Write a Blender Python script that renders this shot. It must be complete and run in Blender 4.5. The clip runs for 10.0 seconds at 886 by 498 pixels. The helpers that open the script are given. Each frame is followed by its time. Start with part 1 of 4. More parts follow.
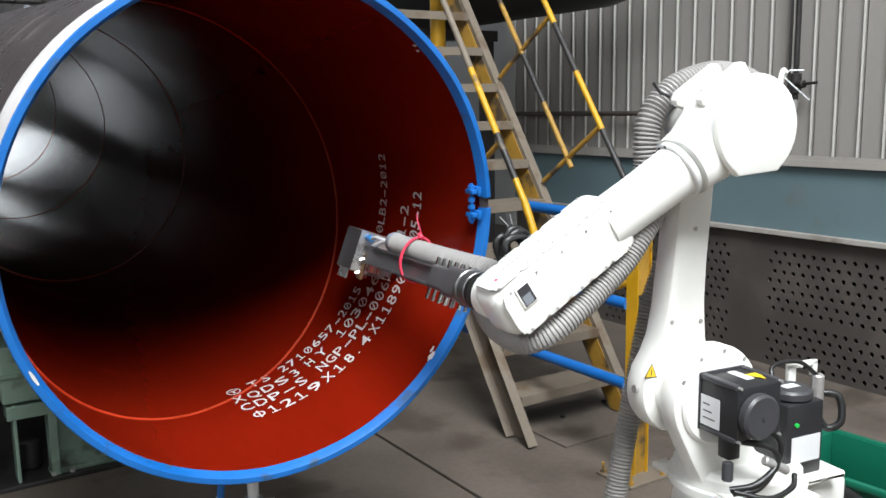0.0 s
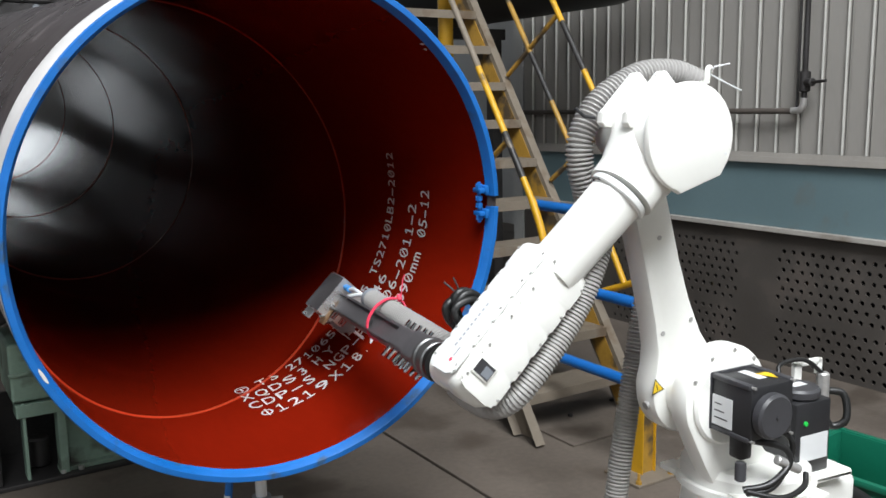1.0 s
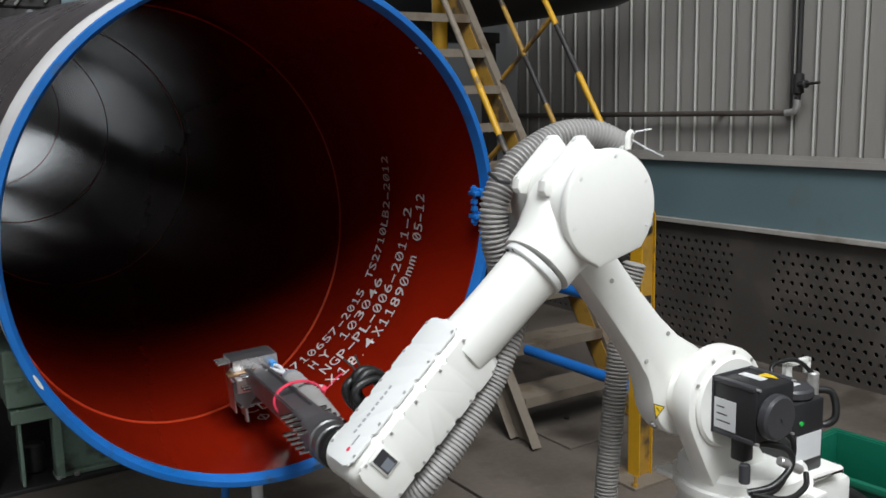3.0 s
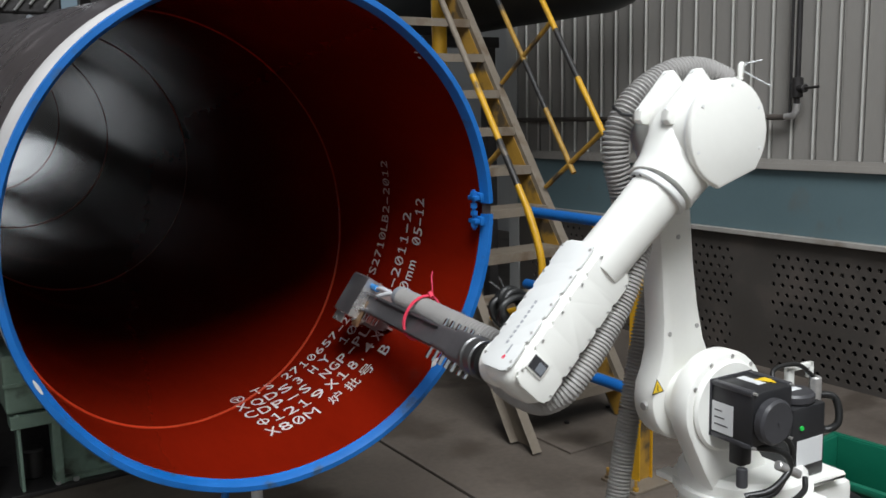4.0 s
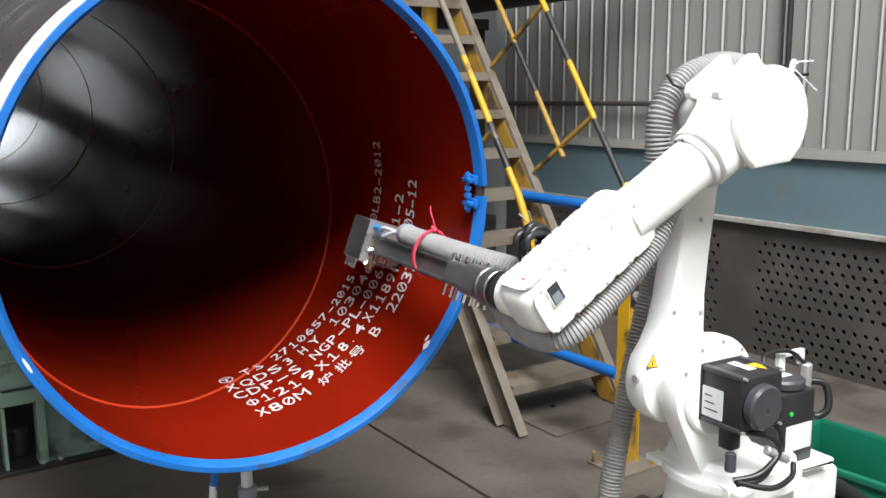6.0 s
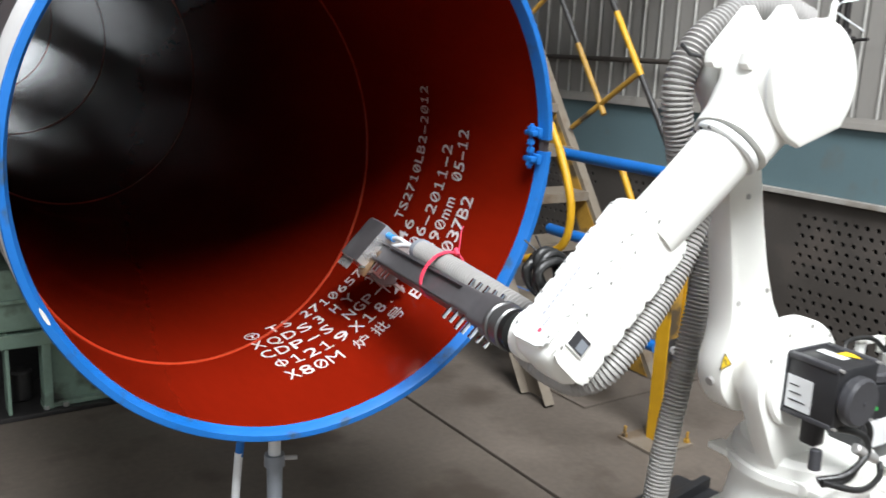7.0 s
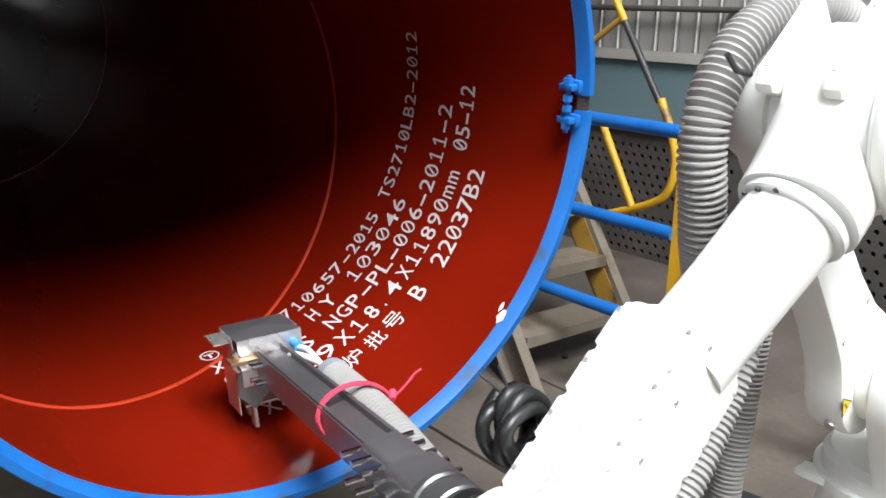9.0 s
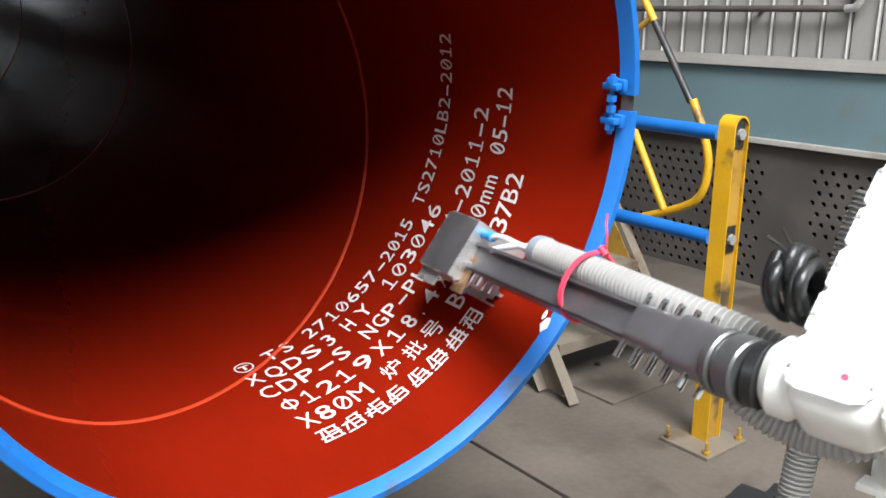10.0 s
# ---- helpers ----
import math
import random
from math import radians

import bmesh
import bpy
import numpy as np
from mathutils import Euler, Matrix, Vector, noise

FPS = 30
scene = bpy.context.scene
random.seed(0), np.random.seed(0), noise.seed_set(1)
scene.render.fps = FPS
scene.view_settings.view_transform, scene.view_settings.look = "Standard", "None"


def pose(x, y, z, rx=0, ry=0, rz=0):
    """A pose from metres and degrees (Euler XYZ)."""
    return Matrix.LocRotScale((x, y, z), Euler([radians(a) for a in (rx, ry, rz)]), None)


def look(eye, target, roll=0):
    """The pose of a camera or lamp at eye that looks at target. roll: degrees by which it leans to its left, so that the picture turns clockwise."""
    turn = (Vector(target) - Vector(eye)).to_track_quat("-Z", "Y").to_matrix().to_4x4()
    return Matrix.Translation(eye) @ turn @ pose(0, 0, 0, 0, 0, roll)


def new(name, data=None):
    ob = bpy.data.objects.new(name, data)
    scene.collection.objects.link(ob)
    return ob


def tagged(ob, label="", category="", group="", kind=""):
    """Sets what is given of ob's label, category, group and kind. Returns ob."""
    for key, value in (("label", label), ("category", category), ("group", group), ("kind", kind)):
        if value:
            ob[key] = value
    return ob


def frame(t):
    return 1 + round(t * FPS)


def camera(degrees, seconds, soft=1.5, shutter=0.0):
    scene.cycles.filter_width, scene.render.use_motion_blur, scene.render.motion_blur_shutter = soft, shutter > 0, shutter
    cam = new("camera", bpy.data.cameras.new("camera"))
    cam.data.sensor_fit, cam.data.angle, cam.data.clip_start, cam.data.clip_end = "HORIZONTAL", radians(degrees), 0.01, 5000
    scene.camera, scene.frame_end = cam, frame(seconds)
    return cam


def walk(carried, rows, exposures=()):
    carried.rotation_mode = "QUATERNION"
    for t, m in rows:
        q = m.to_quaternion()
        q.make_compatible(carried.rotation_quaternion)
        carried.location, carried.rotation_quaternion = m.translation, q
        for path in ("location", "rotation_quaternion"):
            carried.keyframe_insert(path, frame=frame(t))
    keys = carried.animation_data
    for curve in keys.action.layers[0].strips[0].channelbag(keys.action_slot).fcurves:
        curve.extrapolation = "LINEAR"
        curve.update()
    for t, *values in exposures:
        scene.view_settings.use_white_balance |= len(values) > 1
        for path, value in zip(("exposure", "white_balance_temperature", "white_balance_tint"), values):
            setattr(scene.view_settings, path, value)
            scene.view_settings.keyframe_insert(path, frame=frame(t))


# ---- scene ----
cam = camera(53.45, 10.0, soft=1.6, shutter=0.3)
PATH = [
    (0.0, pose(-0.789, -1.924, 1.519, 80.81, 0.97, -33.20)),
    (0.5, pose(-0.789, -1.924, 1.519, 80.78, 1.14, -32.95)),
    (1.0, pose(-0.789, -1.924, 1.519, 80.73, 1.03, -32.71)),
    (1.5, pose(-0.789, -1.924, 1.519, 80.78, 0.97, -32.92)),
    (2.0, pose(-0.789, -1.924, 1.519, 80.96, 1.07, -32.96)),
    (2.5, pose(-0.789, -1.924, 1.519, 80.94, 1.25, -33.01)),
    (4.0, pose(-0.789, -1.924, 1.519, 81.23, 1.36, -33.08)),
    (4.5, pose(-0.789, -1.924, 1.519, 81.59, 1.28, -32.87)),
    (5.0, pose(-0.789, -1.924, 1.519, 81.34, 1.55, -32.98)),
    (5.5, pose(-0.789, -1.924, 1.519, 80.92, 1.49, -33.01)),
    (6.8, pose(-0.839, -1.723, 1.495, 77.81, -1.97, -35.69)),
    (7.0, pose(-0.802, -1.649, 1.485, 77.08, -2.42, -33.50)),
    (7.5, pose(-0.719, -1.485, 1.449, 76.97, -3.14, -31.55)),
    (8.0, pose(-0.681, -1.274, 1.448, 75.82, -3.55, -37.13)),
    (8.5, pose(-0.688, -1.176, 1.445, 75.41, -2.60, -38.59)),
    (9.0, pose(-0.679, -1.147, 1.431, 74.64, -1.44, -38.88)),
    (9.5, pose(-0.689, -1.112, 1.424, 74.55, -1.09, -38.13)),
    (10.0, pose(-0.680, -1.082, 1.418, 75.03, -0.43, -37.89)),
]
# the clip's camera closes down while the white arm fills the middle, and opens again
walk(cam, PATH, [(0.0, -0.43), (1.0, -0.65), (1.5, -0.9), (2.0, -1.12), (2.7, -1.22), (3.8, -1.25), (4.0, -1.18), (4.5, -0.72), (5.0, -0.4), (5.7, -0.28), (6.8, -0.28), (7.5, -0.25), (8.5, -0.2), (9.2, -0.15), (9.6, -0.02), (10.0, 0.12)])

# ---- light: daylight through roof lights and the hall's two gates ----
world = bpy.data.worlds.new("sky")
scene.world = world
world.use_nodes = True
wn = world.node_tree.nodes
sky = wn.new("ShaderNodeTexSky")
sky.sky_type, sky.sun_disc = "NISHITA", False
sky.sun_elevation, sky.sun_rotation = radians(50), radians(200)
world.node_tree.links.new(sky.outputs[0], wn["Background"].inputs[0])
wn["Background"].inputs[1].default_value = 0.08


def area_lamp(name, eye, target, sx, sy, power, colour=(1.0, 0.98, 0.95)):
    data = bpy.data.lights.new(name, "AREA")
    data.shape, data.size, data.size_y, data.energy, data.color = "RECTANGLE", sx, sy, power, colour
    ob = new(name, data)
    ob.matrix_world = look(eye, target)
    return ob


COOL = (0.94, 0.975, 1.0)
area_lamp("roof_light", (-0.8, -4.2, 7.75), (0.4, -0.6, 1.2), 4.2, 4.6, 2350, COOL)
area_lamp("clerestory_light", (-8.9, -1.5, 5.6), (0, -1.0, 1.5), 11.0, 2.0, 400, COOL)
area_lamp("roof_light", (-1.0, 10.0, 7.9), (-1.0, 10.0, 0), 4.0, 9.0, 30, COOL)
area_lamp("gate_light", (-1.5, -11.9, 2.4), (-1.5, 0, 1.6), 6.0, 4.4, 25, COOL)
area_lamp("gable_window_light", (0.0, 18.85, 4.4), (0.0, 0, 2.2), 6.4, 2.4, 220, COOL)
scene.view_settings.exposure = 0.0

# ---- materials ----


def material(name, colour, rough=0.5, metal=0.0, vary=0.12, scale=6.0, bump=0.0, fine=60.0, spots=None, spot_amount=0.0, spot_scale=3.0, coat=0.0, streak=None):
    """Principled surface with large stains, fine grain, relief and uneven gloss."""
    m = bpy.data.materials.new(name)
    m.use_nodes = True
    nt = m.node_tree
    n, l = nt.nodes, nt.links
    p = n["Principled BSDF"]
    tc = n.new("ShaderNodeTexCoord")
    src = tc.outputs["Object"]
    if streak:
        mp = n.new("ShaderNodeMapping")
        mp.inputs["Scale"].default_value = streak
        l.new(src, mp.inputs[0])
        src = mp.outputs[0]
    big = n.new("ShaderNodeTexNoise")
    big.inputs["Scale"].default_value, big.inputs["Detail"].default_value = scale, 6
    small = n.new("ShaderNodeTexNoise")
    small.inputs["Scale"].default_value, small.inputs["Detail"].default_value = fine, 3
    l.new(src, big.inputs["Vector"])
    l.new(src, small.inputs["Vector"])
    mixv = n.new("ShaderNodeMath")
    mixv.operation = "MULTIPLY_ADD"
    mixv.inputs[1].default_value = 0.35
    l.new(small.outputs[0], mixv.inputs[0])
    l.new(big.outputs[0], mixv.inputs[2])
    ramp = n.new("ShaderNodeMapRange")
    ramp.inputs["From Min"].default_value, ramp.inputs["From Max"].default_value = 0.35, 1.0
    ramp.inputs["To Min"].default_value, ramp.inputs["To Max"].default_value = 1.0 - vary, 1.0 + vary
    l.new(mixv.outputs[0], ramp.inputs[0])
    mul = n.new("ShaderNodeVectorMath")
    mul.operation = "SCALE"
    mul.inputs[0].default_value = colour
    l.new(ramp.outputs[0], mul.inputs["Scale"])
    out = mul.outputs[0]
    if spots:
        sp = n.new("ShaderNodeTexNoise")
        sp.inputs["Scale"].default_value, sp.inputs["Detail"].default_value = spot_scale, 8
        l.new(src, sp.inputs["Vector"])
        cr = n.new("ShaderNodeMapRange")
        cr.inputs["From Min"].default_value, cr.inputs["From Max"].default_value = 0.66 - 0.3 * spot_amount, 0.76 - 0.3 * spot_amount
        l.new(sp.outputs[0], cr.inputs[0])
        mx = n.new("ShaderNodeMix")
        mx.data_type = "RGBA"
        mx.inputs["B"].default_value = (*spots, 1)
        l.new(cr.outputs[0], mx.inputs["Factor"])
        l.new(out, mx.inputs["A"])
        out = mx.outputs["Result"]
    l.new(out, p.inputs["Base Color"])
    rr = n.new("ShaderNodeMapRange")
    rr.inputs["From Min"].default_value, rr.inputs["From Max"].default_value = 0.3, 0.7
    rr.inputs["To Min"].default_value, rr.inputs["To Max"].default_value = max(0.03, rough * 0.8), min(1.0, rough * 1.2)
    l.new(big.outputs[0], rr.inputs[0])
    l.new(rr.outputs[0], p.inputs["Roughness"])
    p.inputs["Metallic"].default_value = metal
    p.inputs["Coat Weight"].default_value = coat
    if bump:
        b = n.new("ShaderNodeBump")
        b.inputs["Strength"].default_value, b.inputs["Distance"].default_value = bump, 0.004
        l.new(mixv.outputs[0], b.inputs["Height"])
        l.new(b.outputs[0], p.inputs["Normal"])
    return m


RED = material("red_oxide_epoxy", (0.170, 0.0082, 0.0022), 0.145, vary=0.16, scale=3.5, bump=0.12, fine=40, streak=(1, 0.35, 1))
RED.node_tree.nodes["Principled BSDF"].inputs["Specular IOR Level"].default_value = 0.14
SEAM = material("red_weld_bead", (0.50, 0.045, 0.014), 0.40, vary=0.15, scale=20, bump=0.3)
BLACKPE = material("black_coating", (0.045, 0.036, 0.036), 0.30, vary=0.3, scale=5, bump=0.2, fine=50, spots=(0.10, 0.085, 0.085), spot_amount=0.25, spot_scale=5)
BLUE = material("blue_paint", (0.003, 0.12, 0.42), 0.55, vary=0.14, scale=9, bump=0.15, spots=(0.03, 0.08, 0.17), spot_amount=0.22, spot_scale=16)
BLUE2 = material("blue_tube_paint", (0.008, 0.12, 0.42), 0.4, vary=0.15, scale=9, bump=0.1)
MARK = material("white_marking_paint", (0.64, 0.61, 0.60), 0.6, vary=0.16, scale=60, fine=300)
WHITE = material("robot_white_paint", (0.84, 0.84, 0.80), 0.34, vary=0.03, scale=6, bump=0.03)
PLATE = material("robot_cover_paint", (0.74, 0.75, 0.74), 0.4, vary=0.03, scale=6)
GAP = material("dark_joint", (0.03, 0.03, 0.03), 0.7)
BLACK = material("black_plastic", (0.018, 0.018, 0.02), 0.42, vary=0.2, bump=0.1)
BLACKCAP = material("black_cap", (0.045, 0.045, 0.05), 0.38, vary=0.2, bump=0.1)
RUBBER = material("black_cable", (0.012, 0.012, 0.012), 0.35, vary=0.2)
STEEL = material("brushed_steel", (0.50, 0.49, 0.48), 0.34, metal=0.6, vary=0.15, scale=12, bump=0.08, streak=(0.2, 6, 6))
SHEET = material("stainless_sheet", (0.70, 0.69, 0.68), 0.30, metal=0.8, vary=0.1, scale=10)
CHROME = material("bright_bolt", (0.75, 0.75, 0.75), 0.15, metal=1.0, vary=0.05)
FLANGE = material("dark_flange_steel", (0.16, 0.16, 0.16), 0.36, metal=0.7, vary=0.2, scale=14, bump=0.06)
BEAM = material("grey_anodised_beam", (0.20, 0.19, 0.20), 0.38, metal=0.7, vary=0.15, scale=14, bump=0.06)
COPPER = material("brown_bracket", (0.36, 0.22, 0.12), 0.35, metal=0.7, vary=0.2)
HOSE = material("grey_conduit", (0.31, 0.30, 0.29), 0.42, vary=0.10, scale=14, bump=0.1)
HOSED = material("dusty_grey_conduit", (0.29, 0.28, 0.265), 0.5, vary=0.18, scale=10, bump=0.1)
PINK = material("pink_twine", (0.75, 0.05, 0.10), 0.6, vary=0.15, scale=60)
CONN = material("blue_connector", (0.04, 0.28, 0.70), 0.3)
TUBEW = material("white_tube", (0.7, 0.72, 0.74), 0.3)
LABEL = material("label_paper", (0.66, 0.67, 0.68), 0.5, vary=0.05)
YELLOW = material("yellow_paint", (0.56, 0.30, 0.010), 0.45, vary=0.15, scale=8, bump=0.15, spots=(0.10, 0.07, 0.04), spot_amount=0.2, spot_scale=7)
BLACKP = material("black_paint", (0.022, 0.02, 0.02), 0.5, vary=0.3, scale=10, spots=(0.14, 0.11, 0.08), spot_amount=0.2, spot_scale=8)
DIRTY = material("dirty_yellow_paint", (0.36, 0.20, 0.03), 0.5, vary=0.3, scale=5, bump=0.15, spots=(0.07, 0.05, 0.03), spot_amount=0.5, spot_scale=6)
STAIR = material("worn_beige_steel", (0.175, 0.145, 0.112), 0.6, vary=0.2, scale=5, bump=0.2, spots=(0.12, 0.085, 0.055), spot_amount=0.38, spot_scale=5)
CONC = material("dusty_concrete", (0.112, 0.092, 0.076), 0.62, vary=0.40, scale=1.9, bump=0.4, fine=38, spots=(0.072, 0.056, 0.044), spot_amount=0.40, spot_scale=2.6)
WALLP = material("white_wall_sheet", (0.27, 0.256, 0.238), 0.42, vary=0.09, scale=1.8, bump=0.05, streak=(1, 1, 0.25), spots=(0.32, 0.28, 0.23), spot_amount=0.08, spot_scale=3)
# paler than the sheet: the highlight on the rib edges, put into colour
RIBLIGHT = material("rib_highlight_paint", (0.52, 0.51, 0.48), 0.4, vary=0.06)
TRIMM = material("wall_flashing", (0.33, 0.31, 0.285), 0.5, vary=0.12, scale=4, spots=(0.2, 0.17, 0.14), spot_amount=0.2)
TEAL = material("grey_green_wall_paint", (0.108, 0.165, 0.182), 0.55, vary=0.08, scale=2, bump=0.05, spots=(0.12, 0.14, 0.14), spot_amount=0.08)
PERF = material("perforated_steel", (0.078, 0.069, 0.062), 0.5, metal=0.2, vary=0.2, scale=3, bump=0.1, spots=(0.10, 0.085, 0.075), spot_amount=0.3)
# near-black colour that stands for the shade inside the panel holes
HOLESHADE = material("painted_hole_shade", (0.012, 0.011, 0.011), 0.9)
RUST = material("wall_pipe_steel", (0.10, 0.085, 0.075), 0.55, metal=0.3, vary=0.25, scale=12, bump=0.2)
GREEN = material("green_machine_paint", (0.21, 0.30, 0.24), 0.5, vary=0.18, scale=5, bump=0.15, spots=(0.07, 0.075, 0.06), spot_amount=0.3, spot_scale=5)
GREENBIN = material("green_plastic", (0.005, 0.13, 0.075), 0.4, vary=0.12)
DARKST = material("greasy_dark_steel", (0.045, 0.042, 0.042), 0.42, metal=0.5, vary=0.4, scale=6, bump=0.3)
ROOF = material("roof_sheet", (0.35, 0.35, 0.34), 0.6)
HALLW = material("far_hall_wall", (0.32, 0.32, 0.31), 0.7, vary=0.15, scale=0.6)
WARN = material("warning_yellow", (0.75, 0.50, 0.02), 0.45)
LEDG = material("green_lens", (0.02, 0.55, 0.08), 0.3)
GREYP = material("grey_stand_paint", (0.22, 0.24, 0.27), 0.45, vary=0.15)
MARKB = material("faint_marking", (0.36, 0.37, 0.40), 0.5)
BLACKDUCT = material("black_coated_pipe", (0.02, 0.021, 0.021), 0.42, vary=0.3, scale=3, bump=0.1)

# ---- mesh helpers ----


def part(name, bm, mat, parent=None, label="", smooth=None, m=None):
    me = bpy.data.meshes.new(name)
    bmesh.ops.recalc_face_normals(bm, faces=bm.faces)
    if smooth is not None:
        for f in bm.faces:
            f.smooth = True
        for e in bm.edges:
            if len(e.link_faces) == 2 and e.calc_face_angle(0) > radians(smooth):
                e.smooth = False
    bm.to_mesh(me)
    bm.free()
    me.materials.append(mat)
    ob = new(name, me)
    if parent:
        ob.parent = parent
    if m is not None:
        ob.matrix_basis = m
    return tagged(ob, label=label)


def box(bm, x0, x1, y0, y1, z0, z1, bev=0.0, m=None):
    t = bmesh.new()
    bmesh.ops.create_cube(t, size=1)
    for v in t.verts:
        v.co = Vector(((x0 + x1) / 2 + v.co.x * (x1 - x0), (y0 + y1) / 2 + v.co.y * (y1 - y0), (z0 + z1) / 2 + v.co.z * (z1 - z0)))
    if bev:
        bmesh.ops.bevel(t, geom=t.edges[:], offset=bev, segments=2, affect="EDGES", profile=0.5)
    return absorb(bm, t, m)


def absorb(bm, t, m=None):
    if m is not None:
        bmesh.ops.transform(t, matrix=m, verts=t.verts)
    me = bpy.data.meshes.new("tmp")
    t.to_mesh(me)
    t.free()
    bm.from_mesh(me)
    bpy.data.meshes.remove(me)
    return bm


def boxed(*a, **k):
    return box(bmesh.new(), *a, **k)


def tube(bm, points, radii, sides=16, cap=True):
    """A round tube along points; radii: one number or one for each point."""
    pts = [Vector(p) for p in points]
    if not hasattr(radii, "__len__"):
        radii = [radii] * len(pts)
    rings, ref = [], None
    for i, p in enumerate(pts):
        t = (pts[min(i + 1, len(pts) - 1)] - pts[max(i - 1, 0)]).normalized()
        if ref is None:
            ref = t.orthogonal().normalized()
        ref = (ref - t * ref.dot(t)).normalized()
        s = t.cross(ref)
        rings.append([bm.verts.new(p + (ref * math.cos(a) + s * math.sin(a)) * radii[i]) for a in (2 * math.pi * k / sides for k in range(sides))])
    for a, b in zip(rings, rings[1:]):
        for k in range(sides):
            bm.faces.new((a[k], a[(k + 1) % sides], b[(k + 1) % sides], b[k]))
    if cap:
        bm.faces.new(rings[0])
        bm.faces.new(rings[-1])
    return bm


def cyl(bm, a, b, r, sides=24, bev=0.0):
    a, b = Vector(a), Vector(b)
    if bev:
        d = (b - a).normalized() * bev
        return tube(bm, [a, a + d * 0.01, a + d, b - d, b - d * 0.01, b], [r - bev, r - bev, r, r, r - bev, r - bev], sides)
    return tube(bm, [a, b], r, sides)


def smooth_path(points, n):
    """Catmull-Rom through points, n samples a span."""
    p = [Vector(q) for q in points]
    p = [2 * p[0] - p[1]] + p + [2 * p[-1] - p[-2]]
    out = []
    for i in range(1, len(p) - 2):
        for k in range(n):
            t = k / n
            out.append(0.5 * (2 * p[i] + (p[i + 1] - p[i - 1]) * t + (2 * p[i - 1] - 5 * p[i] + 4 * p[i + 1] - p[i + 2]) * t * t + (3 * p[i] - p[i - 1] - 3 * p[i + 1] + p[i + 2]) * t ** 3))
    return out + [p[-2]]


def even(points, step):
    """Resample a polyline at an even step."""
    out, left = [points[0].copy()], step
    for a, b in zip(points, points[1:]):
        d, pos = (b - a).length, 0.0
        while d - pos >= left:
            pos += left
            out.append(a + (b - a) * (pos / d))
            left = step
        left -= d - pos
    return out


def hose(points, r, pitch=0.0098, depth=0.22, sides=16):
    """A ribbed flexible conduit."""
    p = even(smooth_path(points, 12), pitch / 4)
    prof = (1.0, 1.0, 1.0 - 0.6 * depth, 1.0 - depth)
    return tube(bmesh.new(), p, [r * prof[i % 4] for i in range(len(p))], sides)


def loft(sections, sides=24, power=4.0):
    """Superellipse sections (centre, half y, half z) along x, joined and capped."""
    bm = bmesh.new()
    rings = []
    for (cx, cy, cz), hy, hz in sections:
        ring = []
        for k in range(sides):
            a = 2 * math.pi * k / sides
            c, s = math.cos(a), math.sin(a)
            ring.append(bm.verts.new((cx, cy + hy * math.copysign(abs(c) ** (2 / power), c), cz + hz * math.copysign(abs(s) ** (2 / power), s))))
        rings.append(ring)
    for a, b in zip(rings, rings[1:]):
        for k in range(sides):
            bm.faces.new((a[k], a[(k + 1) % sides], b[(k + 1) % sides], b[k]))
    bm.faces.new(rings[0])
    bm.faces.new(rings[-1])
    return bm


def lathe(profile, segs=96, closed=True):
    """Turn a profile of (radius, y) about the y axis."""
    bm = bmesh.new()
    rings = [[bm.verts.new((r * math.cos(2 * math.pi * k / segs), y, r * math.sin(2 * math.pi * k / segs))) for k in range(segs)] for r, y in profile]
    pairs = list(zip(rings, rings[1:])) + ([(rings[-1], rings[0])] if closed else [])
    for a, b in pairs:
        for k in range(segs):
            bm.faces.new((a[k], a[(k + 1) % segs], b[(k + 1) % segs], b[k]))
    return bm


def extrude_outline(pts, y0, y1, bev=0.0):
    """A flat outline in x, z given a thickness along y."""
    bm = bmesh.new()
    a = [bm.verts.new((x, y0, z)) for x, z in pts]
    b = [bm.verts.new((x, y1, z)) for x, z in pts]
    n = len(pts)
    fa, fb = bm.faces.new(a), bm.faces.new(b)
    for k in range(n):
        bm.faces.new((a[k], a[(k + 1) % n], b[(k + 1) % n], b[k]))
    if bev:
        bmesh.ops.recalc_face_normals(bm, faces=bm.faces)
        bmesh.ops.bevel(bm, geom=list({e for f in (fa, fb) for e in f.edges}), offset=bev, segments=2, affect="EDGES", profile=0.5)
    return bm


def empty(name, m, **tags):
    ob = new(name)
    ob.empty_display_size = 0.1
    ob.matrix_basis = m
    return tagged(ob, **tags)


# ---- the hall ----
WX = 3.5


